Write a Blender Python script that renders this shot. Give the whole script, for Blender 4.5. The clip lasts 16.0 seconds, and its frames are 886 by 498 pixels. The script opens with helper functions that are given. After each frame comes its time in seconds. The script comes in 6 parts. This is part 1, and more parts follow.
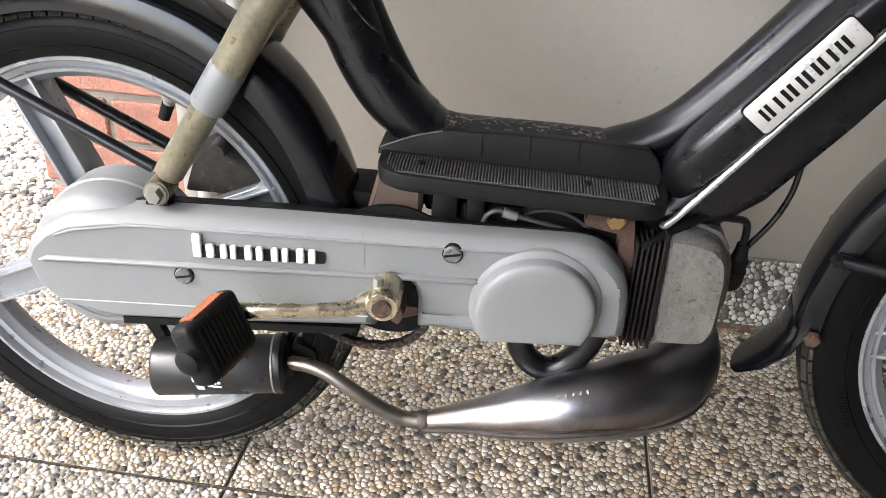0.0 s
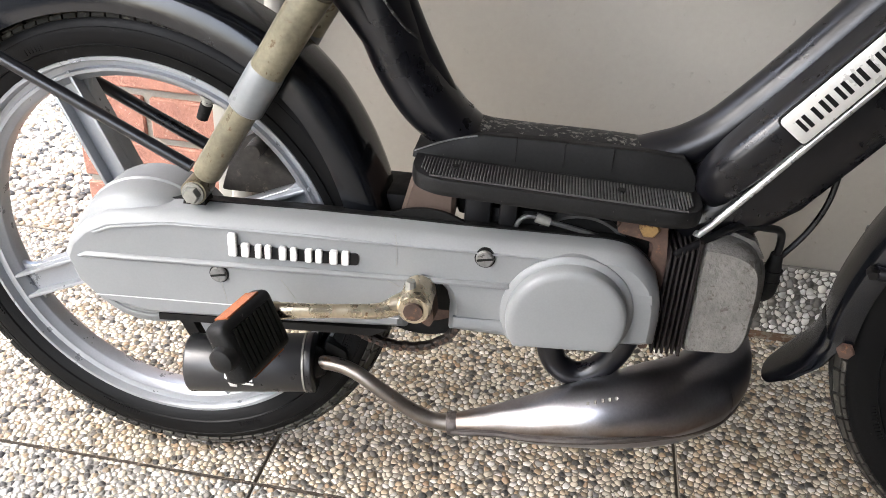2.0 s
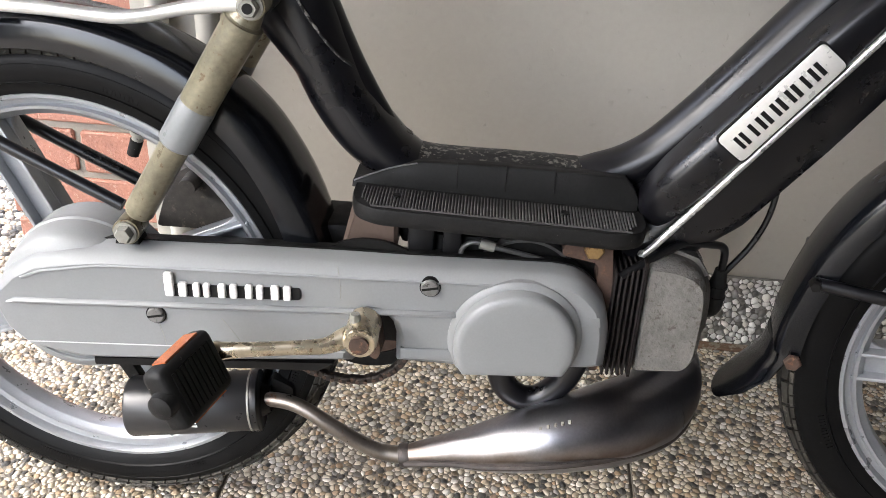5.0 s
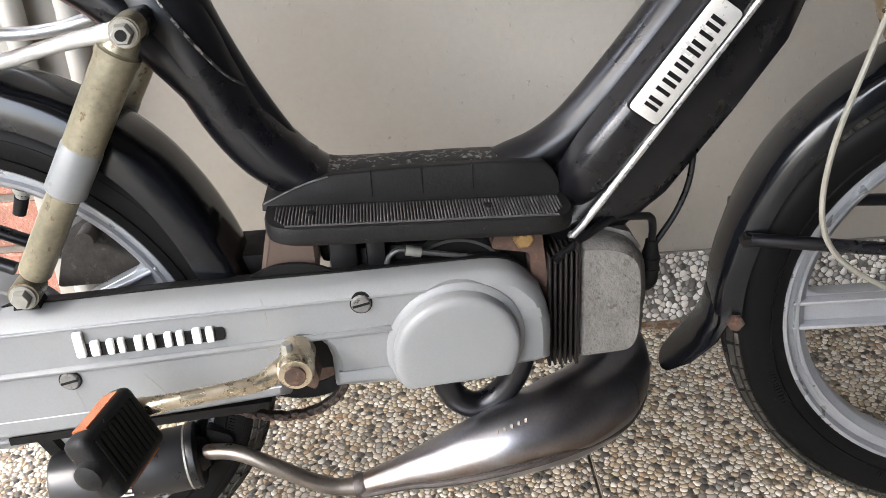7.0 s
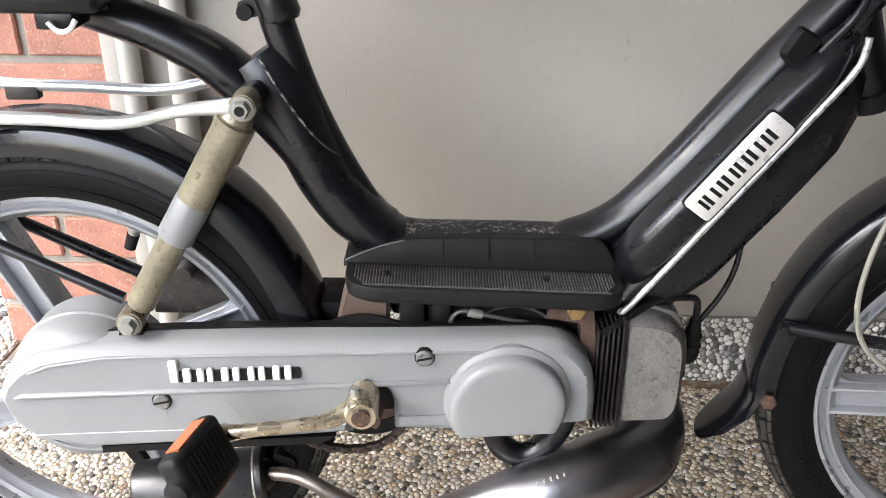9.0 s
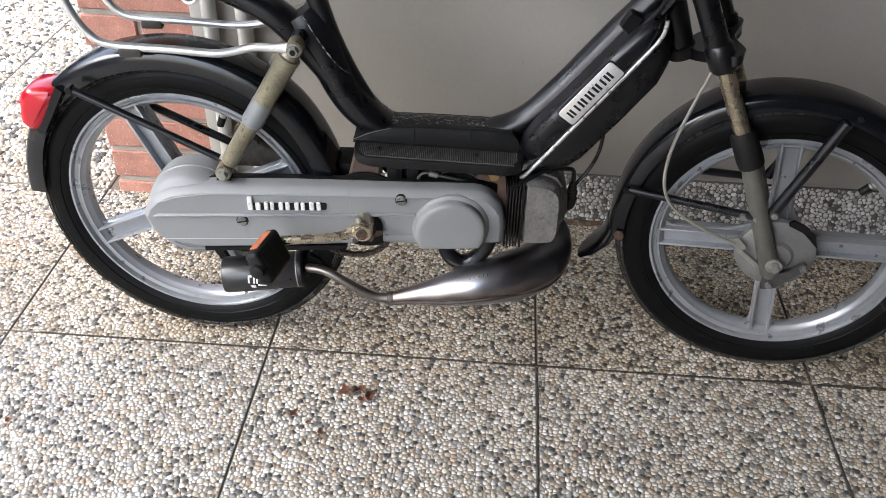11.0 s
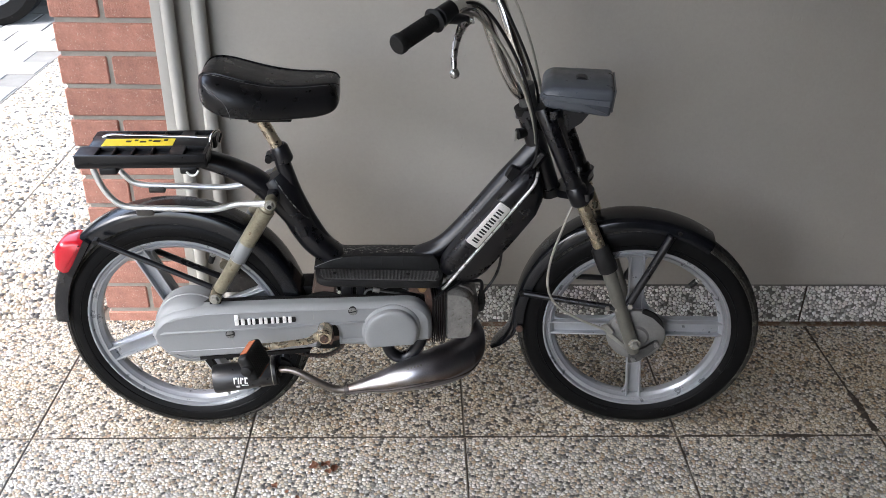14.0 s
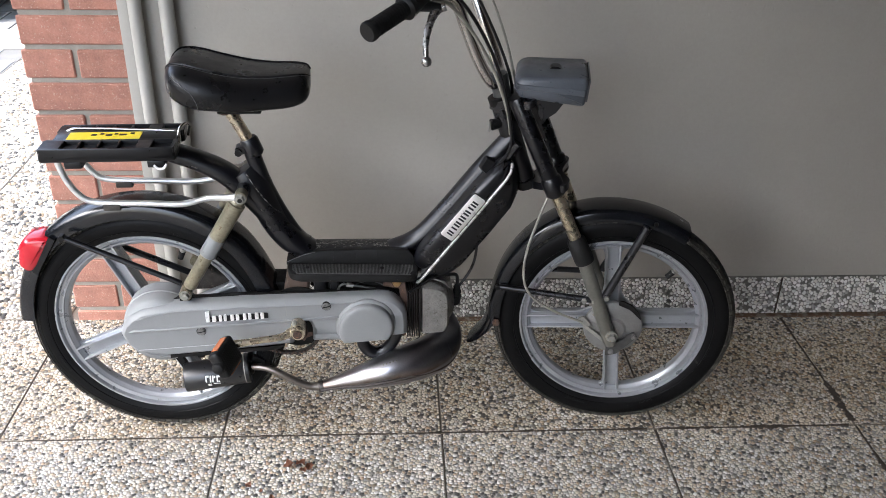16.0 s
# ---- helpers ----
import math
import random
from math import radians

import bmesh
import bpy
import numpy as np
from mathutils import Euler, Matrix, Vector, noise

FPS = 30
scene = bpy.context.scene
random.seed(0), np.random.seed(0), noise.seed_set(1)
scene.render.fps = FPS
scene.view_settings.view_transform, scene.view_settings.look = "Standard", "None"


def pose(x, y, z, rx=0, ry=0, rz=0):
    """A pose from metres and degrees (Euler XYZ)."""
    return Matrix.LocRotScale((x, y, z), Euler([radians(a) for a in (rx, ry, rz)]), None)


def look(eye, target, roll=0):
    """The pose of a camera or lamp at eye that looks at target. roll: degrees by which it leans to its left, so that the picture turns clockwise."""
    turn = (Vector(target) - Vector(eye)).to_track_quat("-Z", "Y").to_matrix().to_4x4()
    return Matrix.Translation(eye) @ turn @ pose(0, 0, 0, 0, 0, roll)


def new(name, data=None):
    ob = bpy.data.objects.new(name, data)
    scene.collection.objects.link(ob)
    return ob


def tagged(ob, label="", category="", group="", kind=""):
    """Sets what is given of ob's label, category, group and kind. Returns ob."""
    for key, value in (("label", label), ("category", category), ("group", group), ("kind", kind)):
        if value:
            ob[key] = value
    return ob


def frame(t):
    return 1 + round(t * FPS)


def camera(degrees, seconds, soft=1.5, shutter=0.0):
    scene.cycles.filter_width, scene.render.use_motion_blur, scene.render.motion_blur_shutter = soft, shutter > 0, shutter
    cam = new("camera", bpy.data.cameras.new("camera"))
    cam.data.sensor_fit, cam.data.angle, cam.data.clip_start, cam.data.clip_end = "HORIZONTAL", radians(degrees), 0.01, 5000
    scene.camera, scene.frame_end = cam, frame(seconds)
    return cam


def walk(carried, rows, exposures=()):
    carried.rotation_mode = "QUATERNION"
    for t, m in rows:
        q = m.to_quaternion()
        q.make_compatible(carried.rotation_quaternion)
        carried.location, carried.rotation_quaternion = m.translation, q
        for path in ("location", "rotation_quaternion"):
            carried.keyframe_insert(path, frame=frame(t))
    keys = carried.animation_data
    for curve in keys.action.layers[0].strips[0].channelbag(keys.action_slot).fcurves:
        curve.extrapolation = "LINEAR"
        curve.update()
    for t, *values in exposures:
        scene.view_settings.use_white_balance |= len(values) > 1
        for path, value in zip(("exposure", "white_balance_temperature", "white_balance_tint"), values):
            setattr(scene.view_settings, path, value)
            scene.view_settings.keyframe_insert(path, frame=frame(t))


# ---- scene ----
cam = camera(53.13, 16.0, soft=0.3)
PATH = [
    (0, (0.8231, -0.7427, 0.7803), (0.6304, 0.9862, -0.2063), 3.26),
    (0.5, (0.8201, -0.7387, 0.7854), (0.6191, 0.9949, -0.1914), 3.37),
    (1, (0.8233, -0.7387, 0.7801), (0.5958, 0.9917, -0.1967), 3.35),
    (1.5, (0.8173, -0.7434, 0.7856), (0.5784, 0.9807, -0.1996), 3.41),
    (2, (0.8181, -0.7445, 0.7873), (0.5650, 0.9724, -0.2069), 3.36),
    (2.5, (0.8181, -0.7439, 0.7861), (0.5737, 0.9760, -0.2048), 3.56),
    (3, (0.8192, -0.7413, 0.7879), (0.5649, 0.9768, -0.2038), 3.36),
    (5.3, (0.8207, -0.7235, 0.7917), (0.7017, 1.0363, -0.1511), 2.10),
    (5.5, (0.8299, -0.7226, 0.7896), (0.7263, 1.0488, -0.1330), 1.40),
    (6, (0.8323, -0.6913, 0.7773), (0.8187, 1.0795, -0.1523), 0.16),
    (6.5, (0.8100, -0.6889, 0.7965), (0.7885, 1.0783, -0.1397), -2.75),
    (7, (0.8126, -0.7019, 0.7564), (0.8512, 1.0829, -0.1451), -3.37),
    (7.5, (0.8095, -0.7052, 0.7464), (0.8214, 1.0864, -0.1425), -2.08),
    (8, (0.8110, -0.7195, 0.7573), (0.7935, 1.0819, -0.1115), -0.75),
    (8.2, (0.8091, -0.7237, 0.7676), (0.7568, 1.0825, -0.0896), -0.98),
    (10.3, (0.7961, -0.9525, 1.0193), (0.6994, 0.6897, -0.1182), 1.41),
    (10.5, (0.8149, -1.0121, 1.0512), (0.7083, 0.5905, -0.1404), 1.58),
    (11, (0.8929, -1.2174, 1.1589), (0.7987, 0.3869, -0.0317), 1.54),
    (11.5, (0.8893, -1.4088, 1.2420), (0.8281, 0.2079, 0.0661), 0.71),
    (12, (0.8779, -1.5329, 1.2908), (0.8509, 0.1333, 0.1848), 0.22),
    (12.5, (0.8810, -1.5515, 1.3108), (0.8786, 0.1554, 0.2685), 0.65),
    (13, (0.8842, -1.5527, 1.3291), (0.9010, 0.1721, 0.3168), 0.87),
    (13.5, (0.8914, -1.5715, 1.3558), (0.9226, 0.1658, 0.3653), 0.89),
    (14, (0.8924, -1.6280, 1.3970), (0.9483, 0.1253, 0.4365), 0.98),
    (14.5, (0.8897, -1.6491, 1.3998), (0.9627, 0.1166, 0.4633), 1.07),
    (15, (0.8893, -1.6433, 1.3959), (0.9684, 0.1221, 0.4594), 0.98),
    (15.5, (0.8990, -1.6239, 1.3756), (0.9783, 0.1335, 0.4243), 0.77),
    (16, (0.8995, -1.6129, 1.3729), (1.0061, 0.1382, 0.4125), 1.19),
]
EXPOSURES = ((0, 3.51, 6370, 10), (3.2, 3.48, 6370, 10), (5.5, 3.41, 6370, 10), (6.5, 3.68, 6370, 10), (8.2, 3.71, 6370, 10), (10.5, 3.29, 6120, 10), (11.0, 2.97, 6120, 10), (12, 2.92, 6080, 10), (16, 3.04, 6030, 10))
walk(cam, [(t, look(eye, target, roll)) for t, eye, target, roll in PATH], EXPOSURES)

# ---- light ----
world = bpy.data.worlds.new("overcast_sky")
scene.world = world
world.use_nodes = True
wn, wl = world.node_tree.nodes, world.node_tree.links
wn.clear()
sky = wn.new("ShaderNodeTexSky")
sky.sky_type = "NISHITA"
sky.sun_disc = False
sky.sun_elevation = radians(48)
sky.sun_rotation = radians(-120)
sky.dust_density = 4.0
sky_grey = wn.new("ShaderNodeHueSaturation")
sky_grey.inputs["Saturation"].default_value = 0.72
sky_back = wn.new("ShaderNodeBackground")
sky_back.inputs["Strength"].default_value = 0.15
sky_out = wn.new("ShaderNodeOutputWorld")
wl.new(sky.outputs[0], sky_grey.inputs["Color"])
wl.new(sky_grey.outputs[0], sky_back.inputs["Color"])
wl.new(sky_back.outputs[0], sky_out.inputs["Surface"])

sun_data = bpy.data.lights.new("sun", "SUN")
sun_data.energy = 0.8
sun_data.angle = radians(40)
sun_data.color = (1.0, 0.995, 0.985)
sun = new("sun", sun_data)
sun.matrix_world = look((-2.7, -0.5, 4.0), (0.4, 0.3, 0.0))


# ---- materials ----
def mat(name, base, rough=0.5, metal=0.0, var=0.12, scale=12.0, bump=0.15, bscale=250.0, dist=0.001,
        spot=None, spot_at=0.62, spot_scale=40.0, rand=0.0, island=0.0, ramp=None, spec=0.5, rough_var=0.1, stain_shade=None, pimples=0.0):
    """A surface with colour that varies at two scales, fine relief, uneven gloss and, if given, spots of wear or dirt."""
    m = bpy.data.materials.new(name)
    m.use_nodes = True
    n, l = m.node_tree.nodes, m.node_tree.links
    b = n["Principled BSDF"]
    b.inputs["Metallic"].default_value = metal
    b.inputs["Specular IOR Level"].default_value = spec
    tc = n.new("ShaderNodeTexCoord")
    src = tc.outputs["Object"]

    def noise_node(s, detail=4.0, r=0.6):
        t = n.new("ShaderNodeTexNoise")
        t.inputs["Scale"].default_value = s
        t.inputs["Detail"].default_value = detail
        t.inputs["Roughness"].default_value = r
        l.new(src, t.inputs["Vector"])
        return t.outputs["Fac"]

    def mix(fac, a, c):
        x = n.new("ShaderNodeMix")
        x.data_type = "RGBA"
        for key, v in ((0, fac), (6, a), (7, c)):
            if isinstance(v, bpy.types.NodeSocket):
                l.new(v, x.inputs[key])
            else:
                x.inputs[key].default_value = v if key == 0 else (*v[:3], 1)
        return x.outputs[2]

    def map_range(v, a, c, d, e):
        x = n.new("ShaderNodeMapRange")
        for key, q in enumerate((v, a, c, d, e)):
            if isinstance(q, bpy.types.NodeSocket):
                l.new(q, x.inputs[key])
            else:
                x.inputs[key].default_value = q
        return x.outputs[0]

    big, fine = noise_node(scale), noise_node(bscale, 3.0)
    both = n.new("ShaderNodeMath")
    both.operation = "ADD"
    l.new(map_range(big, 0.3, 0.7, 0.0, 0.65), both.inputs[0])
    l.new(map_range(fine, 0.3, 0.7, 0.0, 0.35), both.inputs[1])
    if ramp:
        if island:
            geo = n.new("ShaderNodeNewGeometry")
            rv = geo.outputs["Random Per Island"]
        else:
            oi = n.new("ShaderNodeObjectInfo")
            rv = oi.outputs["Random"]
        cr = n.new("ShaderNodeValToRGB")
        cr.color_ramp.interpolation = "CONSTANT"
        els = cr.color_ramp.elements
        els[0].position, els[0].color = 0.0, (*ramp[0], 1)
        els[1].position, els[1].color = 1.0 / len(ramp), (*ramp[1], 1)
        for i, c in enumerate(ramp[2:], 2):
            els.new(i / len(ramp)).color = (*c, 1)
        l.new(rv, cr.inputs[0])
        hs = n.new("ShaderNodeHueSaturation")
        l.new(cr.outputs[0], hs.inputs["Color"])
        l.new(map_range(both.outputs[0], 0.0, 1.0, 1 - var, 1 + var), hs.inputs["Value"])
        col = hs.outputs[0]
    else:
        lo = [max(0.0, c * (1 - var)) for c in base]
        hi = [min(1.0, c * (1 + var)) for c in base]
        col = mix(both.outputs[0], lo, hi)
        if rand:
            oi = n.new("ShaderNodeObjectInfo")
            hs = n.new("ShaderNodeHueSaturation")
            l.new(col, hs.inputs["Color"])
            l.new(map_range(oi.outputs["Random"], 0.0, 1.0, 1 - rand, 1 + rand), hs.inputs["Value"])
            col = hs.outputs[0]
    if spot:
        col = mix(map_range(noise_node(spot_scale, 6.0, 0.7), spot_at, spot_at + 0.05, 0.0, 1.0), col, spot)
    if stain_shade:
        # a dirty band along the joint, plus painted shade below the parked things, broken up by noise
        ps = n.new("ShaderNodeNewGeometry")
        sx = n.new("ShaderNodeSeparateXYZ")
        l.new(ps.outputs["Position"], sx.inputs[0])
        nz = n.new("ShaderNodeTexNoise")
        nz.inputs["Scale"].default_value = 5.0
        nz.inputs["Detail"].default_value = 6.0
        l.new(ps.outputs["Position"], nz.inputs["Vector"])
        up, dn = map_range(sx.outputs["Y"], -0.10, 0.06, 0.0, 1.0), map_range(sx.outputs["Y"], 0.30, 0.48, 1.0, 0.55)
        mu = n.new("ShaderNodeMath")
        mu.operation = "MULTIPLY"
        l.new(up, mu.inputs[0])
        l.new(dn, mu.inputs[1])
        mu2 = n.new("ShaderNodeMath")
        mu2.operation = "MULTIPLY"
        l.new(mu.outputs[0], mu2.inputs[0])
        l.new(map_range(nz.outputs["Fac"], 0.35, 0.65, 0.25, 0.75), mu2.inputs[1])
        dk = n.new("ShaderNodeMix")
        dk.data_type = "RGBA"
        dk.blend_type = "MULTIPLY"
        l.new(mu2.outputs[0], dk.inputs[0])
        l.new(col, dk.inputs[6])
        dk.inputs[7].default_value = (*stain_shade, 1)
        col = dk.outputs[2]
    if isinstance(col, bpy.types.NodeSocket):
        l.new(col, b.inputs["Base Color"])
    l.new(map_range(noise_node(scale * 2.3, 5.0), 0.3, 0.7, max(0.02, rough - rough_var), min(1.0, rough + rough_var)), b.inputs["Roughness"])
    if bump:
        bp = n.new("ShaderNodeBump")
        bp.inputs["Strength"].default_value = bump
        bp.inputs["Distance"].default_value = dist
        if pimples:
            # sparse paint blobs on an otherwise fine relief
            add = n.new("ShaderNodeMath")
            add.operation = "ADD"
            l.new(map_range(fine, 0.0, 1.0, 0.0, 0.35), add.inputs[0])
            l.new(map_range(noise_node(pimples, 2.0, 0.5), 0.68, 0.82, 0.0, 1.1), add.inputs[1])
            l.new(add.outputs[0], bp.inputs["Height"])
        else:
            l.new(fine, bp.inputs["Height"])
        l.new(bp.outputs[0], b.inputs["Normal"])
    return m


PEBBLES = [(0.47, 0.435, 0.370), (0.41, 0.365, 0.292), (0.335, 0.325, 0.305), (0.150, 0.142, 0.130), (0.44, 0.400, 0.322), (0.36, 0.290, 0.212), (0.60, 0.585, 0.545),
           (0.51, 0.500, 0.475), (0.45, 0.412, 0.345), (0.225, 0.222, 0.215), (0.075, 0.072, 0.068), (0.47, 0.432, 0.372), (0.385, 0.362, 0.325), (0.31, 0.235, 0.165),
           (0.50, 0.462, 0.395), (0.42, 0.385, 0.325), (0.185, 0.152, 0.112), (0.060, 0.059, 0.058), (0.50, 0.490, 0.462), (0.38, 0.325, 0.250)]
m_pebble = mat("river_pebbles", (0.4, 0.4, 0.4), 0.75, spec=0.18, var=0.26, scale=2.2, bump=0.1, bscale=600, ramp=PEBBLES, island=1, stain_shade=(0.92, 0.82, 0.67))
m_pebble_wall = mat("white_wall_pebbles", (0.5, 0.5, 0.5), 0.75, spec=0.18, var=0.2, scale=9.0, bump=0.1, bscale=600, island=1,
                    ramp=[(0.72, 0.70, 0.66), (0.78, 0.76, 0.73), (0.56, 0.54, 0.50), (0.66, 0.63, 0.57), (0.33, 0.315, 0.30), (0.66, 0.65, 0.62), (0.15, 0.14, 0.13)])
m_slab = mat("cement_slab", (0.145, 0.128, 0.105), 0.85, var=0.25, scale=5.0, bump=0.5, bscale=180, dist=0.002, rand=0.08, stain_shade=(0.92, 0.82, 0.67))
m_slab_front = mat("pale_cement_slab", (0.160, 0.152, 0.138), 0.85, var=0.25, scale=5.0, bump=0.5, bscale=180, dist=0.002, rand=0.08)
m_joint = mat("dirty_joint", (0.105, 0.085, 0.063), 0.95, var=0.3, scale=20, bump=0.5)
m_grime = mat("brown_joint_grime", (0.034, 0.026, 0.018), 0.95, var=0.6, scale=40, bump=0.6, bscale=200, spot=(0.13, 0.10, 0.07), spot_at=0.58, spot_scale=90)
m_wall = mat("taupe_plaster", (0.356, 0.333, 0.292), 0.75, var=0.06, scale=2.5, bump=0.34, bscale=120, dist=0.003, pimples=85.0,
             spot=(0.5, 0.47, 0.42), spot_at=0.74, spot_scale=60)
m_skirt = mat("dark_skirting_cement", (0.155, 0.145, 0.132), 0.95, var=0.25, scale=25, bump=0.6, bscale=300)
# dark tone for the added unseen walls, so that little light bounces back
m_far = mat("dark_blocker_plaster", (0.095, 0.088, 0.082), 0.8, var=0.1, scale=3, bump=0.3, bscale=80)
m_pipe = mat("taupe_painted_metal", (0.37, 0.36, 0.325), 0.5, var=0.05, scale=6, bump=0.05)
m_brick = mat("red_brick", (0.335, 0.160, 0.117), 0.88, var=0.3, scale=22, bump=1.0, bscale=230, dist=0.002,
              spot=(0.50, 0.34, 0.26), spot_at=0.59, spot_scale=190, rand=0.1)
m_mortar = mat("grey_mortar", (0.27, 0.25, 0.215), 0.95, var=0.2, scale=25, bump=0.6, bscale=300)
m_ceiling = mat("unseen_ceiling_paint", (0.20, 0.19, 0.18), 0.8, var=0.04, scale=3)
m_paver = mat("street_paver", (0.36, 0.345, 0.315), 0.85, var=0.15, scale=8, bump=0.4, rand=0.12)
m_street = mat("street_ground", (0.12, 0.115, 0.105), 0.9, var=0.2, scale=6)
m_leaf = mat("dry_brown_leaf", (0.20, 0.085, 0.045), 0.7, var=0.4, scale=60, bump=0.4)
m_carpaint = mat("black_car_paint", (0.012, 0.012, 0.014), 0.2, var=0.1)
m_alloy = mat("grey_alloy", (0.16, 0.165, 0.17), 0.45, metal=0.5, var=0.1)


# ---- building helpers ----
def mesh_of(bm, name, material, smooth=True, auto=40.0):
    me = bpy.data.meshes.new(name)
    if smooth:
        for f in bm.faces:
            f.smooth = True
        for e in bm.edges:
            if len(e.link_faces) == 2 and e.calc_face_angle(0.0) > radians(auto):
                e.smooth = False
    bm.to_mesh(me)
    bm.free()
    me.materials.append(material)
    return me


def part(name, bm, material, parent, label="", smooth=True, auto=40.0):
    ob = new(name, mesh_of(bm, name, material, smooth, auto))
    ob.parent = parent
    if label:
        tagged(ob, label)
    return ob


def thing(name, label, category, at=(0, 0, 0), turn=0.0, kind="", group=""):
    ob = new(name)
    ob.empty_display_size = 0.05
    ob.matrix_basis = pose(*at, 0, 0, turn)
    return tagged(ob, label, category, group, kind)


def solid(name, bm, material, label, category, kind="", smooth=True):
    return tagged(new(name, mesh_of(bm, name, material, smooth)), label, category, "", kind)


def box(x0, x1, y0, y1, z0, z1, bevel=0.0, segs=2, bm=None):
    bm2 = bmesh.new()
    bmesh.ops.create_cube(bm2, size=1.0, matrix=Matrix.Translation(((x0 + x1) / 2, (y0 + y1) / 2, (z0 + z1) / 2)) @ Matrix.Diagonal((x1 - x0, y1 - y0, z1 - z0, 1)))
    if bevel:
        bmesh.ops.bevel(bm2, geom=list(bm2.edges), offset=bevel, segments=segs, affect="EDGES", profile=0.5)
    return join(bm, bm2)


def join(bm, other):
    """Adds the mesh other to bm and gives bm back (or other, where bm is None)."""
    if bm is None:
        return other
    me = bpy.data.meshes.new("join")
    other.to_mesh(me)
    other.free()
    bm.from_mesh(me)
    bpy.data.meshes.remove(me)
    return bm


def smooth_path(pts, steps=6):
    """Catmull-Rom through the points."""
    p = [Vector(q) for q in pts]
    if len(p) < 3 or steps <= 1:
        return p
    p = [p[0] * 2 - p[1]] + p + [p[-1] * 2 - p[-2]]
    out = []
    for i in range(1, len(p) - 2):
        a, b, c, d = p[i - 1:i + 3]
        for k in range(steps):
            t = k / steps
            out.append(0.5 * (2 * b + (c - a) * t + (2 * a - 5 * b + 4 * c - d) * t * t + (3 * b - a - 3 * c + d) * t ** 3))
    return out + [p[-2]]


def loft(rings, caps=True, closed=False, bm=None):
    """Skins a row of equal rings of points."""
    bm = bm or bmesh.new()
    vs = [[bm.verts.new(p) for p in r] for r in rings]
    n = len(vs[0])
    for a, b in zip(vs, vs[1:] + ([vs[0]] if closed else [])):
        for i in range(n):
            bm.faces.new((a[i], a[(i + 1) % n], b[(i + 1) % n], b[i]))
    if caps and not closed:
        bm.faces.new(vs[0][::-1])
        bm.faces.new(vs[-1])
    bmesh.ops.recalc_face_normals(bm, faces=list(bm.faces))
    return bm


def tube(pts, r, segs=12, steps=6, flat=1.0, caps=True, bm=None):
    """A round bar along the points; r is one radius or one for each point; flat scales it across the plane of y."""
    path = smooth_path(pts, steps)
    rs = [r] * len(path)
    if isinstance(r, (list, tuple)):
        q = len(path) - 1
        rs = [float(np.interp(i / q, np.linspace(0, 1, len(r)), r)) for i in range(len(path))]
    rings, side = [], None
    for i, p in enumerate(path):
        d = (path[min(i + 1, len(path) - 1)] - path[max(i - 1, 0)]).normalized()
        if side is None:
            side = d.cross(Vector((0, 1, 0)) if abs(d.y) < 0.9 else Vector((0, 0, 1))).normalized()
        side = (side - d * side.dot(d)).normalized()
        up = d.cross(side)
        rings.append([p + side * rs[i] * math.cos(2 * math.pi * k / segs) + up * rs[i] * flat * math.sin(2 * math.pi * k / segs) for k in range(segs)])
    return join(bm, loft(rings, caps))


def lathe(profile, segs=48, at=(0, 0, 0), closed=False, caps=False, arc=None, bm=None):
    """Turns (radius, y) points round the y axis through at."""
    c = Vector(at)
    a0, a1 = arc or (0, 360)
    full = arc is None
    steps = segs if full else segs + 1
    rings = []
    for k in range(steps):
        a = radians(a0 + (a1 - a0) * k / segs)
        rings.append([c + Vector((r * math.cos(a), y, r * math.sin(a))) for r, y in profile])
    b2 = bmesh.new()
    vs = [[b2.verts.new(p) for p in r] for r in rings]
    n = len(profile)
    pairs = list(zip(vs, vs[1:])) + ([(vs[-1], vs[0])] if full else [])
    for a, b in pairs:
        for i in range(n if closed else n - 1):
            b2.faces.new((a[i], a[(i + 1) % n], b[(i + 1) % n], b[i]))
    if caps and not full:
        b2.faces.new(vs[0])
        b2.faces.new(vs[-1][::-1])
    bmesh.ops.remove_doubles(b2, verts=list(b2.verts), dist=1e-6)
    bmesh.ops.recalc_face_normals(b2, faces=list(b2.faces))
    return join(bm, b2)


def inset_ring(pts, d):
    """An (x, z) outline drawn in by d (points run clockwise or not; it goes towards the middle)."""
    n, out = len(pts), []
    area = sum(pts[i][0] * pts[(i + 1) % n][1] - pts[(i + 1) % n][0] * pts[i][1] for i in range(n))
    s = 1.0 if area > 0 else -1.0
    for i in range(n):
        a, b, c = Vector(pts[i - 1]), Vector(pts[i]), Vector(pts[(i + 1) % n])
        e, f = (b - a).normalized(), (c - b).normalized()
        m = Vector((-e.y - f.y, e.x + f.x))
        m = m.normalized() / max(0.5, math.sqrt(max(0.0, (1 + e.dot(f)) / 2)))
        out.append(tuple(b + m * d * s))
    return out


def plate(pts, layers, bm=None):
    """A sheet or block with an (x, z) outline; layers are (y, inset) from back to front."""
    return join(bm, loft([[(x, y, z) for x, z in inset_ring(pts, d)] for y, d in layers]))


def arc_pts(cx, cz, r, a0, a1, n):
    return [(cx + r * math.cos(radians(a0 + (a1 - a0) * i / n)), cz + r * math.sin(radians(a0 + (a1 - a0) * i / n))) for i in range(n + 1)]


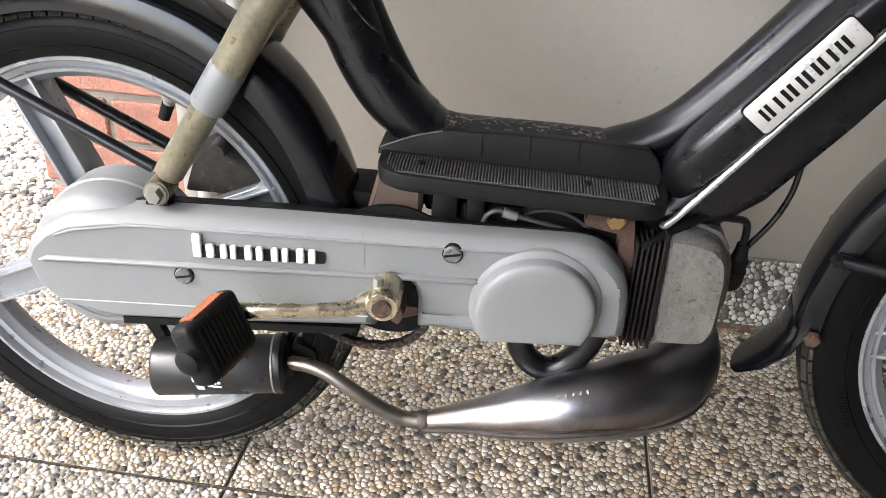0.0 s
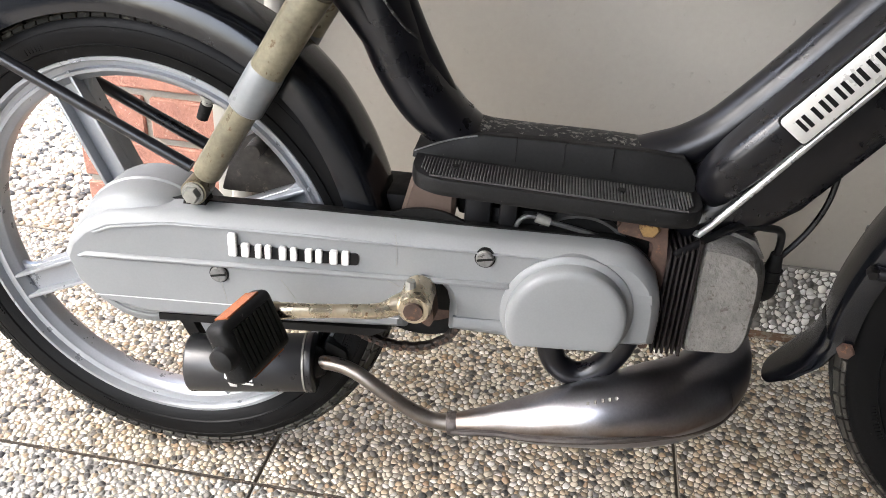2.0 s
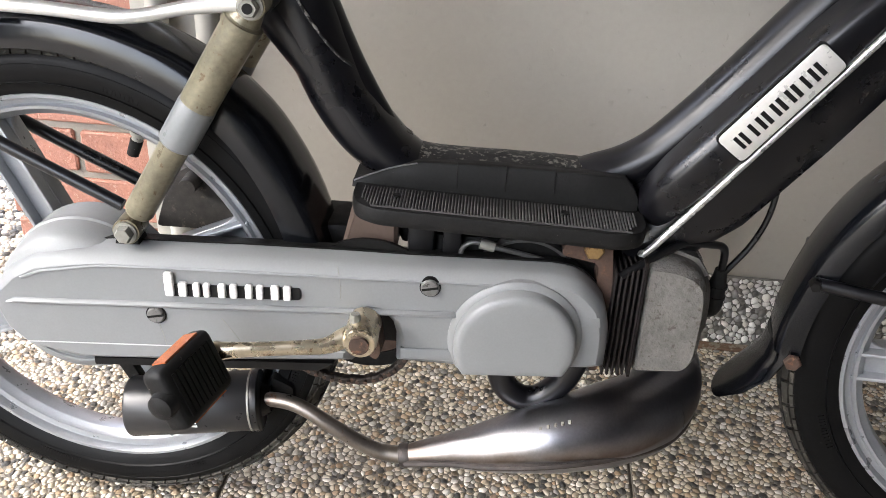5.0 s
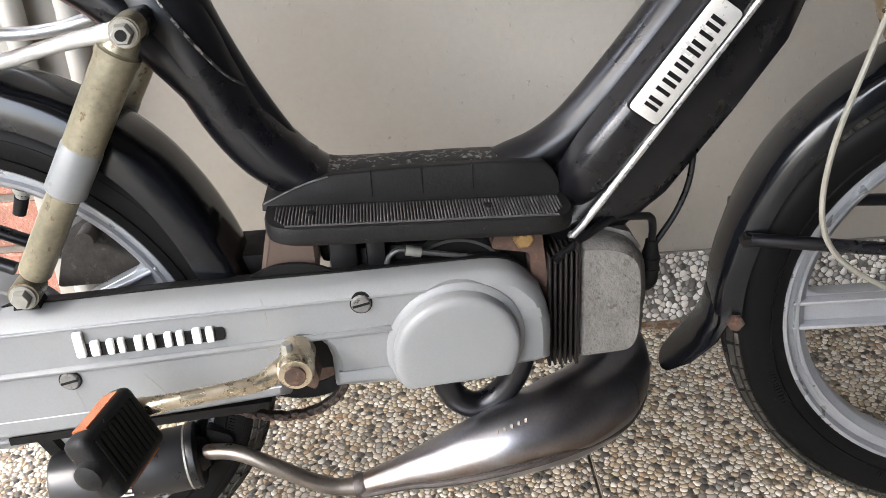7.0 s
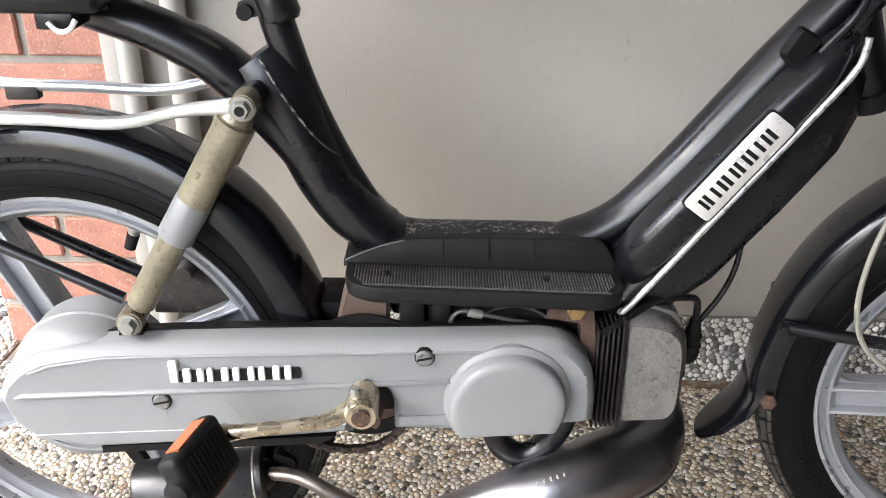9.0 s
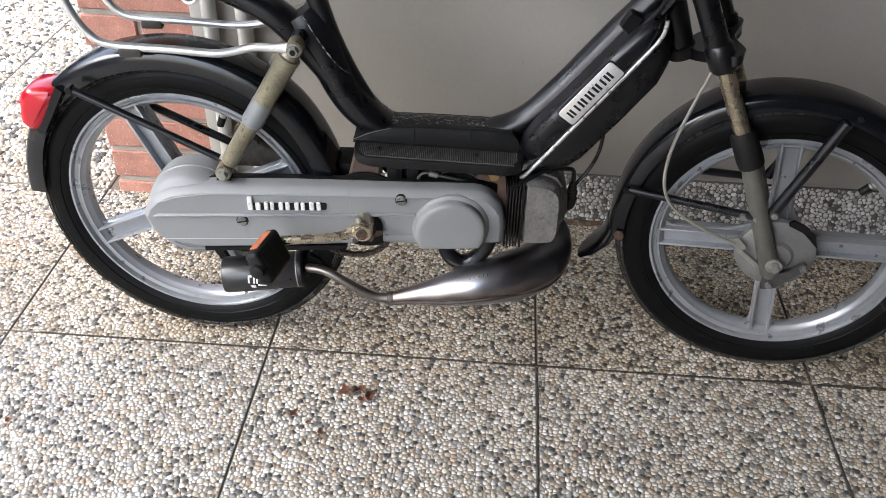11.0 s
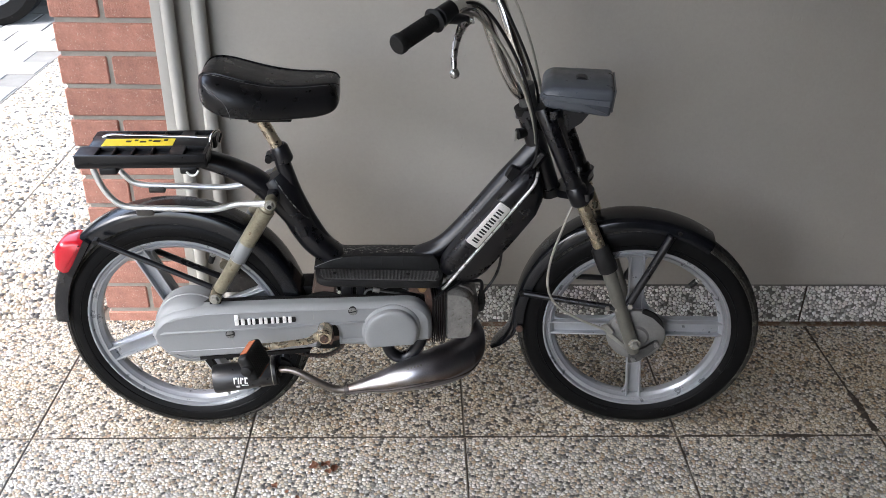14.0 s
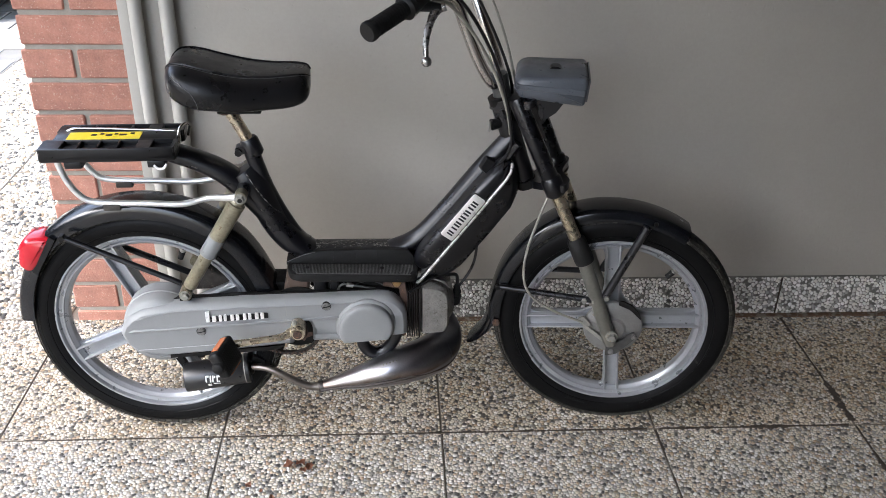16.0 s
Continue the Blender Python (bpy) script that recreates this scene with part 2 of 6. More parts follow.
def rounded(pts, r, n=4):
    """An outline with its corners rounded."""
    out, m = [], len(pts)
    for i in range(m):
        a, b, c = Vector(pts[i - 1]), Vector(pts[i]), Vector(pts[(i + 1) % m])
        q = min(r, (a - b).length * 0.45, (c - b).length * 0.45)
        p0, p1 = b + (a - b).normalized() * q, b + (c - b).normalized() * q
        for k in range(n + 1):
            t = k / n
            out.append(tuple(p0 * (1 - t) ** 2 + b * 2 * t * (1 - t) + p1 * t * t))
    return out


def rod(a, b, r, segs=10, bm=None):
    return tube([a, b], r, segs, 1, bm=bm)


def bolt(c, r, h, axis=(0, -1, 0), bm=None, segs=6):
    """A hexagonal head that stands out from c."""
    a = Vector(axis).normalized()
    return tube([Vector(c), Vector(c) + a * h * 0.75, Vector(c) + a * h], [r, r, r * 0.82], segs, 1, bm=bm)


def pebble_mesh(name, w, h, gap, seed, material, rim=0.003, low=0.16, high=0.34, m=7, grout=0.0005):
    """Tightly packed flat pebbles over a w by h field in the plane of x and y, rising in z. Each one fills its share of the field
    (the half-way lines to its neighbours) but for a thin joint."""
    g = np.random.default_rng(seed)
    nx, ny = int(w / gap), int(h / (gap * 0.88))
    ix, iy = np.meshgrid(np.arange(nx), np.arange(ny))
    cx = (ix + 0.5 + 0.5 * (iy % 2) - 0.25 + g.uniform(-0.46, 0.46, ix.shape)) * w / nx
    cy = (iy + 0.5 + g.uniform(-0.46, 0.46, ix.shape)) * h / ny
    cx, cy = cx.clip(rim * 1.6, w - rim * 1.6), cy.clip(rim * 1.6, h - rim * 1.6)
    weight = g.uniform(-0.30, 0.30, ix.shape) * gap * gap
    turn = g.uniform(0, 2 * math.pi, ix.shape)
    ang = turn[..., None] + np.arange(m) * 2 * math.pi / m
    ux, uy = np.cos(ang), np.sin(ang)
    r = np.full(ang.shape, gap * 0.95)
    pad = 3
    px, py, pw = (np.pad(a, pad, constant_values=v) for a, v in ((cx, 99.0), (cy, 99.0), (weight, 0.0)))
    for dy in range(-pad, pad + 1):
        for dx in range(-pad, pad + 1):
            if dx or dy:
                at = np.s_[pad + dy:pad + dy + ny, pad + dx:pad + dx + nx]
                ex, ey = px[at] - cx, py[at] - cy
                far = (ex * ex + ey * ey + weight - pw[at]) / 2
                along = ex[..., None] * ux + ey[..., None] * uy
                r = np.minimum(r, np.where(along > 1e-6, np.maximum(far, 0.0)[..., None] / np.maximum(along, 1e-6), 9.0))
    for c, u, size in ((cx, ux, w), (cy, uy, h)):
        room = np.where(u > 0, (size - rim - c)[..., None], (c - rim)[..., None])
        r = np.minimum(r, room / np.maximum(np.abs(u), 1e-6))
    r = np.maximum(r * 1.03 - grout, gap * 0.10).reshape(-1, m)
    cx, cy, ux, uy = cx.ravel(), cy.ravel(), ux.reshape(-1, m), uy.reshape(-1, m)
    n = len(cx)
    top = gap * g.uniform(low, high, n) * (0.5 + r.mean(1) / gap)
    tilt = g.uniform(-0.16, 0.16, (n, 2))
    verts = np.zeros((n, 2 * m + 1, 3))
    for ring, (k, z) in enumerate(((1.0, 0.0), (0.84, 0.96))):
        x, y = ux * r * k, uy * r * k
        verts[:, ring * m:ring * m + m, 0] = cx[:, None] + x
        verts[:, ring * m:ring * m + m, 1] = cy[:, None] + y
        verts[:, ring * m:ring * m + m, 2] = (top * z - (0.0010 if ring == 0 else 0))[:, None] + (x * tilt[:, :1] + y * tilt[:, 1:] if ring else 0)
    verts[:, 2 * m] = np.stack([cx, cy, top], -1)
    one = [(i, (i + 1) % m, m + (i + 1) % m, m + i) for i in range(m)] + [(m + i, m + (i + 1) % m, 2 * m) for i in range(m)]
    faces = [tuple(i + (2 * m + 1) * j for i in f) for j in range(n) for f in one]
    me = bpy.data.meshes.new(name)
    me.from_pydata(verts.reshape(-1, 3).tolist(), [], faces)
    me.polygons.foreach_set("use_smooth", [True] * len(me.polygons))
    me.materials.append(material)
    return me


# ---- the porch ----
TILE = 0.506
PAVE_X, PAVE_Y = -0.009, -0.004
WALL_Y = 0.497
JOINT_3, JOINT_4 = PAVE_X + 3 * TILE, PAVE_X + 4 * TILE - 0.018  # the fourth column of slabs is cut a little narrower


def make_wall():
    w = solid("wall_north", box(0.26, 3.3, WALL_Y, WALL_Y + 0.3, 0.0, 2.7), m_wall, "taupe painted plaster wall with faint roughness", "wall", "structure")
    base = tagged(new("baseboard", mesh_of(box(0.40, 3.1, WALL_Y - 0.010, WALL_Y - 0.001, 0.0, 0.122, 0.002), "baseboard", m_skirt)),
                  "low skirting of white and grey river pebbles set in cement", "skirting", "", "structure")
    me = pebble_mesh("pebbles", 0.60, 0.122, 0.0094, 11, m_pebble_wall, 0.0004, 0.12, 0.24)
    for i in range(5):
        ob = new("pebbles", me)
        ob.parent = base
        ob.matrix_basis = pose(0.40 + i * 0.60, WALL_Y - 0.010, 0.0, 90, 0, 0)
        tagged(ob, "white and grey river pebbles", kind="stuff")
    part("skirting_joint", box(1.985, 1.9895, WALL_Y - 0.0125, WALL_Y - 0.0095, 0.002, 0.1205), m_grime, base, "dirty joint between two skirting lengths")
    part("dirt_line", box(0.62, 3.08, WALL_Y - 0.030, WALL_Y - 0.012, -0.002, 0.0042, 0.001, 1), mat("rusty_dirt", (0.105, 0.060, 0.033), 0.95, var=0.5, scale=30, bump=0.6, bscale=200, spot=(0.17, 0.145, 0.11), spot_at=0.5, spot_scale=55), base, "rust-brown dirt along the foot of the wall")
    # two unseen walls, added to hold light off the right and front
    solid("wall_east", box(3.1, 3.3, -2.6, 0.8, 0.0, 2.7), m_far, "unseen dark brown end wall, added to cut bounced light", "wall", "structure")
    solid("wall_south", box(0.35, 3.3, -2.8, -2.6, 0.0, 2.7), m_far, "unseen dark brown wall, added to block light from the front right", "wall", "structure")
    # added backdrop, out of view, that screens off the low sky on the left
    solid("wall_west", box(-9.4, -9.0, -14.0, 16.0, 0.0, 4.5), m_far, "unseen dark wall beyond the street, added to block low sky light", "wall", "structure")
    # ceiling out of view, its left edge placed to shade the moped from above
    solid("ceiling", box(-2.1, 3.3, -2.8, 0.8, 2.7, 2.9), m_ceiling, "unseen ceiling, added to keep light from above off the moped", "ceiling", "structure")


def make_pillar():
    p = solid("wall_pillar", box(0.027, 0.258, 0.503, 0.78, 0.0, 3.0), m_mortar, "pillar of red bricks with recessed grey joints", "pillar", "structure")
    course, h = 0.0815, 0.0690
    long_me = mesh_of(box(-0.1230, 0.1230, -0.055, 0.055, 0, h, 0.003, 1), "brick", m_brick, False)
    half_me = mesh_of(box(-0.0590, 0.0590, -0.055, 0.055, 0, h, 0.003, 1), "brick", m_brick, False)
    end_me = mesh_of(box(-0.055, 0.055, -0.1, 0.1, 0, h, 0.003, 1), "brick", m_brick, False)
    rng = random.Random(5)
    for i in range(37):
        z = -0.0405 + i * course
        if i % 2 == 0:
            spec = [(long_me, 0.1425)]
        else:
            spec = [(half_me, 0.0775), (half_me, 0.2075)]
        for me, x in spec:
            ob = new("brick", me)
            ob.parent = p
            ob.location = (x + rng.uniform(-0.0015, 0.0015), 0.551 + rng.uniform(-0.002, 0.002), z)
        ob = new("brick", end_me)
        ob.parent = p
        ob.location = (0.075, 0.714, z)
    solid("trim", box(0.262, 0.292, 0.480, 0.4965, 0.0, 3.0, 0.003), m_pipe, "narrow taupe painted edge strip beside the bricks", "trim", "structure")
    for x, r in ((0.305, 0.0155), (0.377, 0.0170)):
        bm = lathe_z([(0.0, 0.004), (r, 0.004), (r, 3.0), (0.0, 3.0)], 20, (x, 0.472, 0.0))
        tagged(solid("downpipe", bm, m_pipe, "round taupe painted vertical pipe on the wall", "pipe"), group="wall pipes")



def lathe_z(profile, segs=24, at=(0, 0, 0), bm=None):
    b2 = lathe(profile, segs)
    b2.transform(Matrix.Translation(at) @ Matrix.Rotation(radians(90), 4, "X") @ Matrix.Diagonal((1, 1, 1, 1)))
    return join(bm, b2)


def grime_strip(a, b, wide, seed):
    """A low ragged ridge of dirt from a to b, wider and narrower along its way."""
    g = random.Random(seed)
    a, b = Vector(a), Vector(b)
    d = (b - a).normalized()
    n = Vector((-d.y, d.x))
    rings = []
    count = int((b - a).length / 0.006)
    swell = 1.0
    for i in range(count + 1):
        p = a + (b - a) * (i / count)
        swell = min(1.7, max(0.35, swell + g.uniform(-0.35, 0.35)))
        l, r = wide * swell * g.uniform(0.5, 1.2), wide * swell * g.uniform(0.5, 1.2)
        top = 0.0012 + 0.0009 * swell * g.random()
        rings.append([(*(p + n * l), -0.0015), (*(p + n * l * 0.5), top), (*(p - n * r * 0.5), top), (*(p - n * r), -0.0015)])
    return loft(rings)


def make_ground():
    ground = solid("ground", box(-250, 250, -250, 250, -0.3, -0.0035), m_joint, "dark ground below the paving", "ground", "structure", False)
    pav = thing("pavement", "square slabs of washed river gravel set in cement with dirty joints", "pavement", (0, 0, 0), 0, "structure")
    slab = mesh_of(box(0.0011, TILE - 0.0011, 0.0020, TILE - 0.0020, -0.0030, 0.0, 0.0012, 1), "slab", m_slab, False)
    front_slab = slab.copy()
    front_slab.materials[0] = m_slab_front
    front = [pebble_mesh("pebbles", TILE, TILE, 0.0077, 31 + i, m_pebble, 0.0026, 0.05, 0.12, 8, 0.00022) for i in range(4)]
    near = [pebble_mesh("pebbles", TILE, TILE, 0.0077, 21 + i, m_pebble, 0.0026, 0.05, 0.12, 8, 0.00022) for i in range(4)]
    far = [pebble_mesh("pebbles", TILE, TILE, 0.0125, 41 + i, m_pebble, 0.004, 0.16, 0.34, 6) for i in range(2)]
    rng = random.Random(9)
    for iy in range(-6, 8):
        for ix in range(-7, 8):
            if (iy >= 1 and ix >= 0) or (iy >= 3 and ix < -2):
                continue
            ob = new("slab", front_slab if iy < 0 and ix >= -1 else slab)
            ob.parent = pav
            ob.location = (PAVE_X + ix * TILE - (0.018 if ix > 3 else 0.0), PAVE_Y + iy * TILE, rng.uniform(-0.0004, 0.0))
            if ix == 3:
                ob.scale.x = (TILE - 0.018) / TILE
            close = -2 <= iy <= 0 and -1 <= ix <= 4
            seen = -2 <= iy <= 7 and -4 <= ix <= 4
            if close or seen:
                st = new("pebbles", rng.choice((near if iy == 0 else front) if close else far))
                st.parent = ob
                q = rng.randrange(4)
                st.matrix_basis = Matrix.Translation((TILE / 2, TILE / 2, 0.0)) @ Matrix.Rotation(q * math.pi / 2, 4, "Z") @ Matrix.Translation((-TILE / 2, -TILE / 2, 0))
                tagged(st, "rounded washed river pebbles", kind="stuff")
    for a, b, wide, seed in (((0.92, PAVE_Y), (1.49, PAVE_Y), 0.0050, 1), ((JOINT_4, 0.01), (JOINT_4, 0.46), 0.0085, 2), ((JOINT_4, -0.46), (JOINT_4, -0.01), 0.0060, 3), ((1.52, PAVE_Y), (1.98, PAVE_Y), 0.0060, 4),
                             ((JOINT_3, -0.46), (JOINT_3, -0.01), 0.0036, 5), ((JOINT_3, 0.01), (JOINT_3, 0.44), 0.0036, 7), ((PAVE_X + 2 * TILE, -0.44), (PAVE_X + 2 * TILE, -0.01), 0.0022, 8), ((0.05, PAVE_Y), (0.90, PAVE_Y), 0.0022, 6)):
        part("joint_grime", grime_strip(a, b, wide, seed), m_grime, pav, "brown grime grown along a slab joint")
    road = thing("road", "pale street paving of small stone slabs", "road", (0, 0, 0), 0, "structure")
    part("bed", box(-14, -1.025, 1.52, 14, -0.0035, -0.0005), m_street, road)
    part("bed", box(-1.020, 4, 4.06, 14, -0.0035, -0.0005), m_street, road)
    me = mesh_of(box(-0.124, 0.124, -0.094, 0.094, 0.0005, 0.007, 0.004, 1), "paver", m_paver, False)
    for iy in range(24):
        for ix in range(16):
            x, y = -1.16 + (ix - 11) * 0.26 + (0.13 if iy % 2 else 0), 1.63 + iy * 0.2
            if x > -1.15 and y < 4.15:
                continue
            ob = new("paver", me)
            ob.parent = road
            ob.location = (x, y, rng.uniform(-0.002, 0.001))


def make_leaf(at, turn, size, seed):
    rng = random.Random(seed)
    bm = bmesh.new()
    n = 9
    rows = []
    for i in range(n):
        t = i / (n - 1)
        w = size * 0.36 * math.sin(math.pi * min(1, t * 1.05 + 0.02)) * (1 + 0.35 * math.sin(9 * t + seed))
        curl = 0.004 + size * 0.22 * abs(math.sin(3.0 * t + seed))
        rows.append([bm.verts.new((size * (t - 0.5), w, curl + rng.uniform(0, size * 0.18))), bm.verts.new((size * (t - 0.5), 0, 0.004 + rng.uniform(0, 0.002))),
                     bm.verts.new((size * (t - 0.5), -w, curl * 0.7 + rng.uniform(0, size * 0.12)))])
    for a, b in zip(rows, rows[1:]):
        for k in range(2):
            bm.faces.new((a[k], a[k + 1], b[k + 1], b[k]))
    bmesh.ops.solidify(bm, geom=list(bm.faces), thickness=0.0006)
    ob = solid("dry_leaf", bm, m_leaf, "curled dry brown leaf lying on the gravel paving", "leaf")
    ob.matrix_basis = pose(*at, 0, 0, turn)
    return tagged(ob, group="fallen leaves")


make_wall()
make_pillar()
make_ground()

# ---- moped materials ----
m_silver = mat("silver_grey_paint", (0.236, 0.2405, 0.2420), 0.48, metal=0.15, spec=0.22, var=0.07, scale=7, bump=0.06, bscale=500, spot=(0.22, 0.21, 0.2), spot_at=0.76, spot_scale=55)
m_wheel = mat("cast_alloy_paint", (0.308, 0.319, 0.333), 0.34, metal=0.5, var=0.1, scale=14, bump=0.08, bscale=400, spot=(0.24, 0.24, 0.24), spot_at=0.79, spot_scale=70)
m_black = mat("black_frame_paint", (0.0045, 0.0045, 0.0060), 0.31, var=0.3, scale=9, bump=0.06, bscale=300, spot=(0.09, 0.085, 0.08), spot_at=0.76, spot_scale=70, rough_var=0.08, spec=0.50)
m_mud = mat("black_mudguard_paint", (0.0042, 0.0048, 0.0062), 0.2, var=0.3, scale=8, bump=0.06, bscale=250, spot=(0.09, 0.09, 0.09), spot_at=0.74, spot_scale=60, spec=0.45)
m_plastic = mat("black_plastic", (0.007, 0.007, 0.0075), 0.36, spec=0.28, var=0.2, scale=20, bump=0.1)
m_rubber = mat("worn_black_rubber", (0.0092, 0.0090, 0.0087), 0.58, var=0.35, scale=10, bump=0.3, bscale=350, spot=(0.13, 0.12, 0.11), spot_at=0.67, spot_scale=120, spec=0.20)
m_tyre = mat("tyre_rubber", (0.0042, 0.0042, 0.0043), 0.5, spec=0.11, var=0.25, scale=9, bump=0.2, bscale=300, spot=(0.024, 0.023, 0.022), spot_at=0.66, spot_scale=30)
m_vinyl = mat("black_vinyl", (0.006, 0.006, 0.0065), 0.32, var=0.2, scale=12, bump=0.25, bscale=420, spec=0.28)
m_shock = mat("aged_beige_paint", (0.192, 0.172, 0.116), 0.36, metal=0.3, var=0.42, scale=16, bump=0.15, bscale=200, spot=(0.10, 0.065, 0.03), spot_at=0.60, spot_scale=110)
m_forkleg = mat("aged_grey_beige_paint", (0.138, 0.135, 0.114), 0.42, metal=0.3, var=0.18, scale=16, bump=0.12, bscale=200, spot=(0.13, 0.09, 0.05), spot_at=0.66, spot_scale=70)
m_shroud = mat("clear_grey_sleeve", (0.185, 0.192, 0.192), 0.35, var=0.1, scale=20, bump=0.05)
m_chrome = mat("worn_chrome", (0.60, 0.59, 0.565), 0.16, metal=1.0, var=0.12, scale=25, bump=0.03, spot=(0.35, 0.27, 0.18), spot_at=0.68, spot_scale=60, rough_var=0.08)
m_satin = mat("satin_aluminium", (0.70, 0.70, 0.68), 0.38, metal=0.75, var=0.1, scale=30, bump=0.05, spot=(0.4, 0.36, 0.3), spot_at=0.72, spot_scale=70)
m_rustchrome = mat("rusty_chrome", (0.52, 0.45, 0.33), 0.28, metal=0.9, var=0.25, scale=25, bump=0.15, spot=(0.24, 0.155, 0.09), spot_at=0.63, spot_scale=75)
m_steel = mat("bare_exhaust_steel", (0.40, 0.402, 0.418), 0.35, metal=1.0, var=0.2, scale=7, bump=0.05, bscale=300, spot=(0.29, 0.26, 0.25), spot_at=0.66, spot_scale=16, rough_var=0.06)
def heat_tint(m, stops):
    """Multiplies a metal's colour by tints that run along x, as welding and hot gas leave them."""
    n, l = m.node_tree.nodes, m.node_tree.links
    base = n["Principled BSDF"].inputs["Base Color"]
    old = base.links[0].from_socket
    tc, sx, cr, mx = n.new("ShaderNodeTexCoord"), n.new("ShaderNodeSeparateXYZ"), n.new("ShaderNodeValToRGB"), n.new("ShaderNodeMix")
    l.new(tc.outputs["Object"], sx.inputs[0])
    l.new(sx.outputs["X"], cr.inputs[0])
    els = cr.color_ramp.elements
    els[0].position, els[0].color = stops[0][0], (*stops[0][1], 1)
    els[1].position, els[1].color = stops[1][0], (*stops[1][1], 1)
    for p, q in stops[2:]:
        els.new(p).color = (*q, 1)
    mx.data_type = "RGBA"
    mx.blend_type = "MULTIPLY"
    mx.inputs[0].default_value = 1.0
    l.new(old, mx.inputs[6])
    l.new(cr.outputs[0], mx.inputs[7])
    l.new(mx.outputs[2], base)


heat_tint(m_steel, ((0.345, (0.66, 0.55, 0.47)), (0.370, (0.97, 0.95, 0.94)), (0.500, (1.0, 0.99, 1.0)), (0.530, (0.94, 0.90, 0.90)), (0.552, (0.70, 0.67, 0.69)), (0.625, (0.38, 0.382, 0.41))))
def seam_stain(m, colour):
    """A brown heat stain that follows the exhaust's welded seam, broken up by noise."""
    n, l = m.node_tree.nodes, m.node_tree.links
    base = n["Principled BSDF"].inputs["Base Color"]
    old = base.links[0].from_socket
    tc, sx, nz = n.new("ShaderNodeTexCoord"), n.new("ShaderNodeSeparateXYZ"), n.new("ShaderNodeTexNoise")
    nz.inputs["Scale"].default_value = 28.0
    l.new(tc.outputs["Object"], sx.inputs[0])
    l.new(tc.outputs["Object"], nz.inputs["Vector"])

    def math_node(kind, a, b):
        x = n.new("ShaderNodeMath")
        x.operation = kind
        for k, v in enumerate((a, b)):
            if isinstance(v, bpy.types.NodeSocket):
                l.new(v, x.inputs[k])
            else:
                x.inputs[k].default_value = v
        return x.outputs[0]
    line = math_node("MINIMUM", math_node("ADD", math_node("MULTIPLY", sx.outputs["X"], 0.266), 0.0405), 0.171)
    over = math_node("SUBTRACT", sx.outputs["Z"], line)
    ramp = n.new("ShaderNodeValToRGB")
    els = ramp.color_ramp.elements
    els[0].position, els[0].color = 0.0, (0, 0, 0, 1)
    els[1].position, els[1].color = 0.10, (1, 1, 1, 1)
    els.new(0.22).color = (0.7, 0.7, 0.7, 1)
    els.new(0.50).color = (0, 0, 0, 1)
    l.new(math_node("MULTIPLY", over, 20.0), ramp.inputs[0])
    mx = n.new("ShaderNodeMix")
    mx.data_type = "RGBA"
    mx.blend_type = "MULTIPLY"
    l.new(math_node("MULTIPLY", ramp.outputs[0], math_node("MULTIPLY", nz.outputs["Fac"], 1.5)), mx.inputs[0])
    l.new(old, mx.inputs[6])
    mx.inputs[7].default_value = (*colour, 1)
    l.new(mx.outputs[2], base)


seam_stain(m_steel, (0.50, 0.36, 0.25))
m_pipesteel = mat("heat_tinted_steel", (0.22, 0.195, 0.17), 0.34, metal=0.9, var=0.25, scale=18, bump=0.08, spot=(0.20, 0.12, 0.07), spot_at=0.58, spot_scale=25)
m_burnt = mat("burnt_dark_steel", (0.10, 0.098, 0.10), 0.3, metal=0.9, var=0.35, scale=14, bump=0.1, spot=(0.05, 0.04, 0.035), spot_at=0.6, spot_scale=30)
m_weld = mat("dark_weld", (0.07, 0.06, 0.055), 0.5, metal=0.6, var=0.3, scale=80, bump=0.5)
m_alu = mat("dirty_cast_aluminium", (0.185, 0.178, 0.162), 0.6, metal=0.35, var=0.35, scale=26, bump=0.9, bscale=220, dist=0.0016, spot=(0.115, 0.104, 0.088), spot_at=0.565, spot_scale=70)
m_dirty = mat("grimy_casting", (0.045, 0.04, 0.034), 0.7, metal=0.2, var=0.5, scale=30, bump=0.5, bscale=150, spot=(0.11, 0.095, 0.075), spot_at=0.6, spot_scale=60)
m_fins = mat("black_cylinder_fins", (0.014, 0.011, 0.010), 0.75, var=0.4, scale=20, bump=0.2, spec=0.2, spot=(0.06, 0.03, 0.02), spot_at=0.66)
m_rust = mat("rusty_brown_steel", (0.075, 0.045, 0.032), 0.75, metal=0.2, var=0.5, scale=30, bump=0.4, bscale=200, spot=(0.17, 0.085, 0.045), spot_at=0.6, spot_scale=50)
m_seam = mat("dull_grey_thread", (0.10, 0.10, 0.10), 0.6, var=0.2, scale=60)
m_brown = mat("brown_plastic_box", (0.080, 0.054, 0.040), 0.7, var=0.15, scale=20, bump=0.15)
m_dark = mat("greasy_black_metal", (0.006, 0.0056, 0.0052), 0.6, spec=0.2, var=0.4, scale=25, bump=0.3)
m_zinc = mat("dull_zinc_bolt", (0.27, 0.265, 0.235), 0.45, metal=0.45, var=0.2, scale=60, bump=0.15, spot=(0.25, 0.16, 0.07), spot_at=0.62, spot_scale=120)
m_white = mat("white_letters", (0.70, 0.695, 0.67), 0.3, metal=0.1, var=0.06, scale=60, bump=0.05)
m_platewhite = mat("satin_white_plate", (0.70, 0.69, 0.65), 0.32, metal=0.25, var=0.07, scale=30, bump=0.04, spot=(0.33, 0.3, 0.26), spot_at=0.74, spot_scale=120)
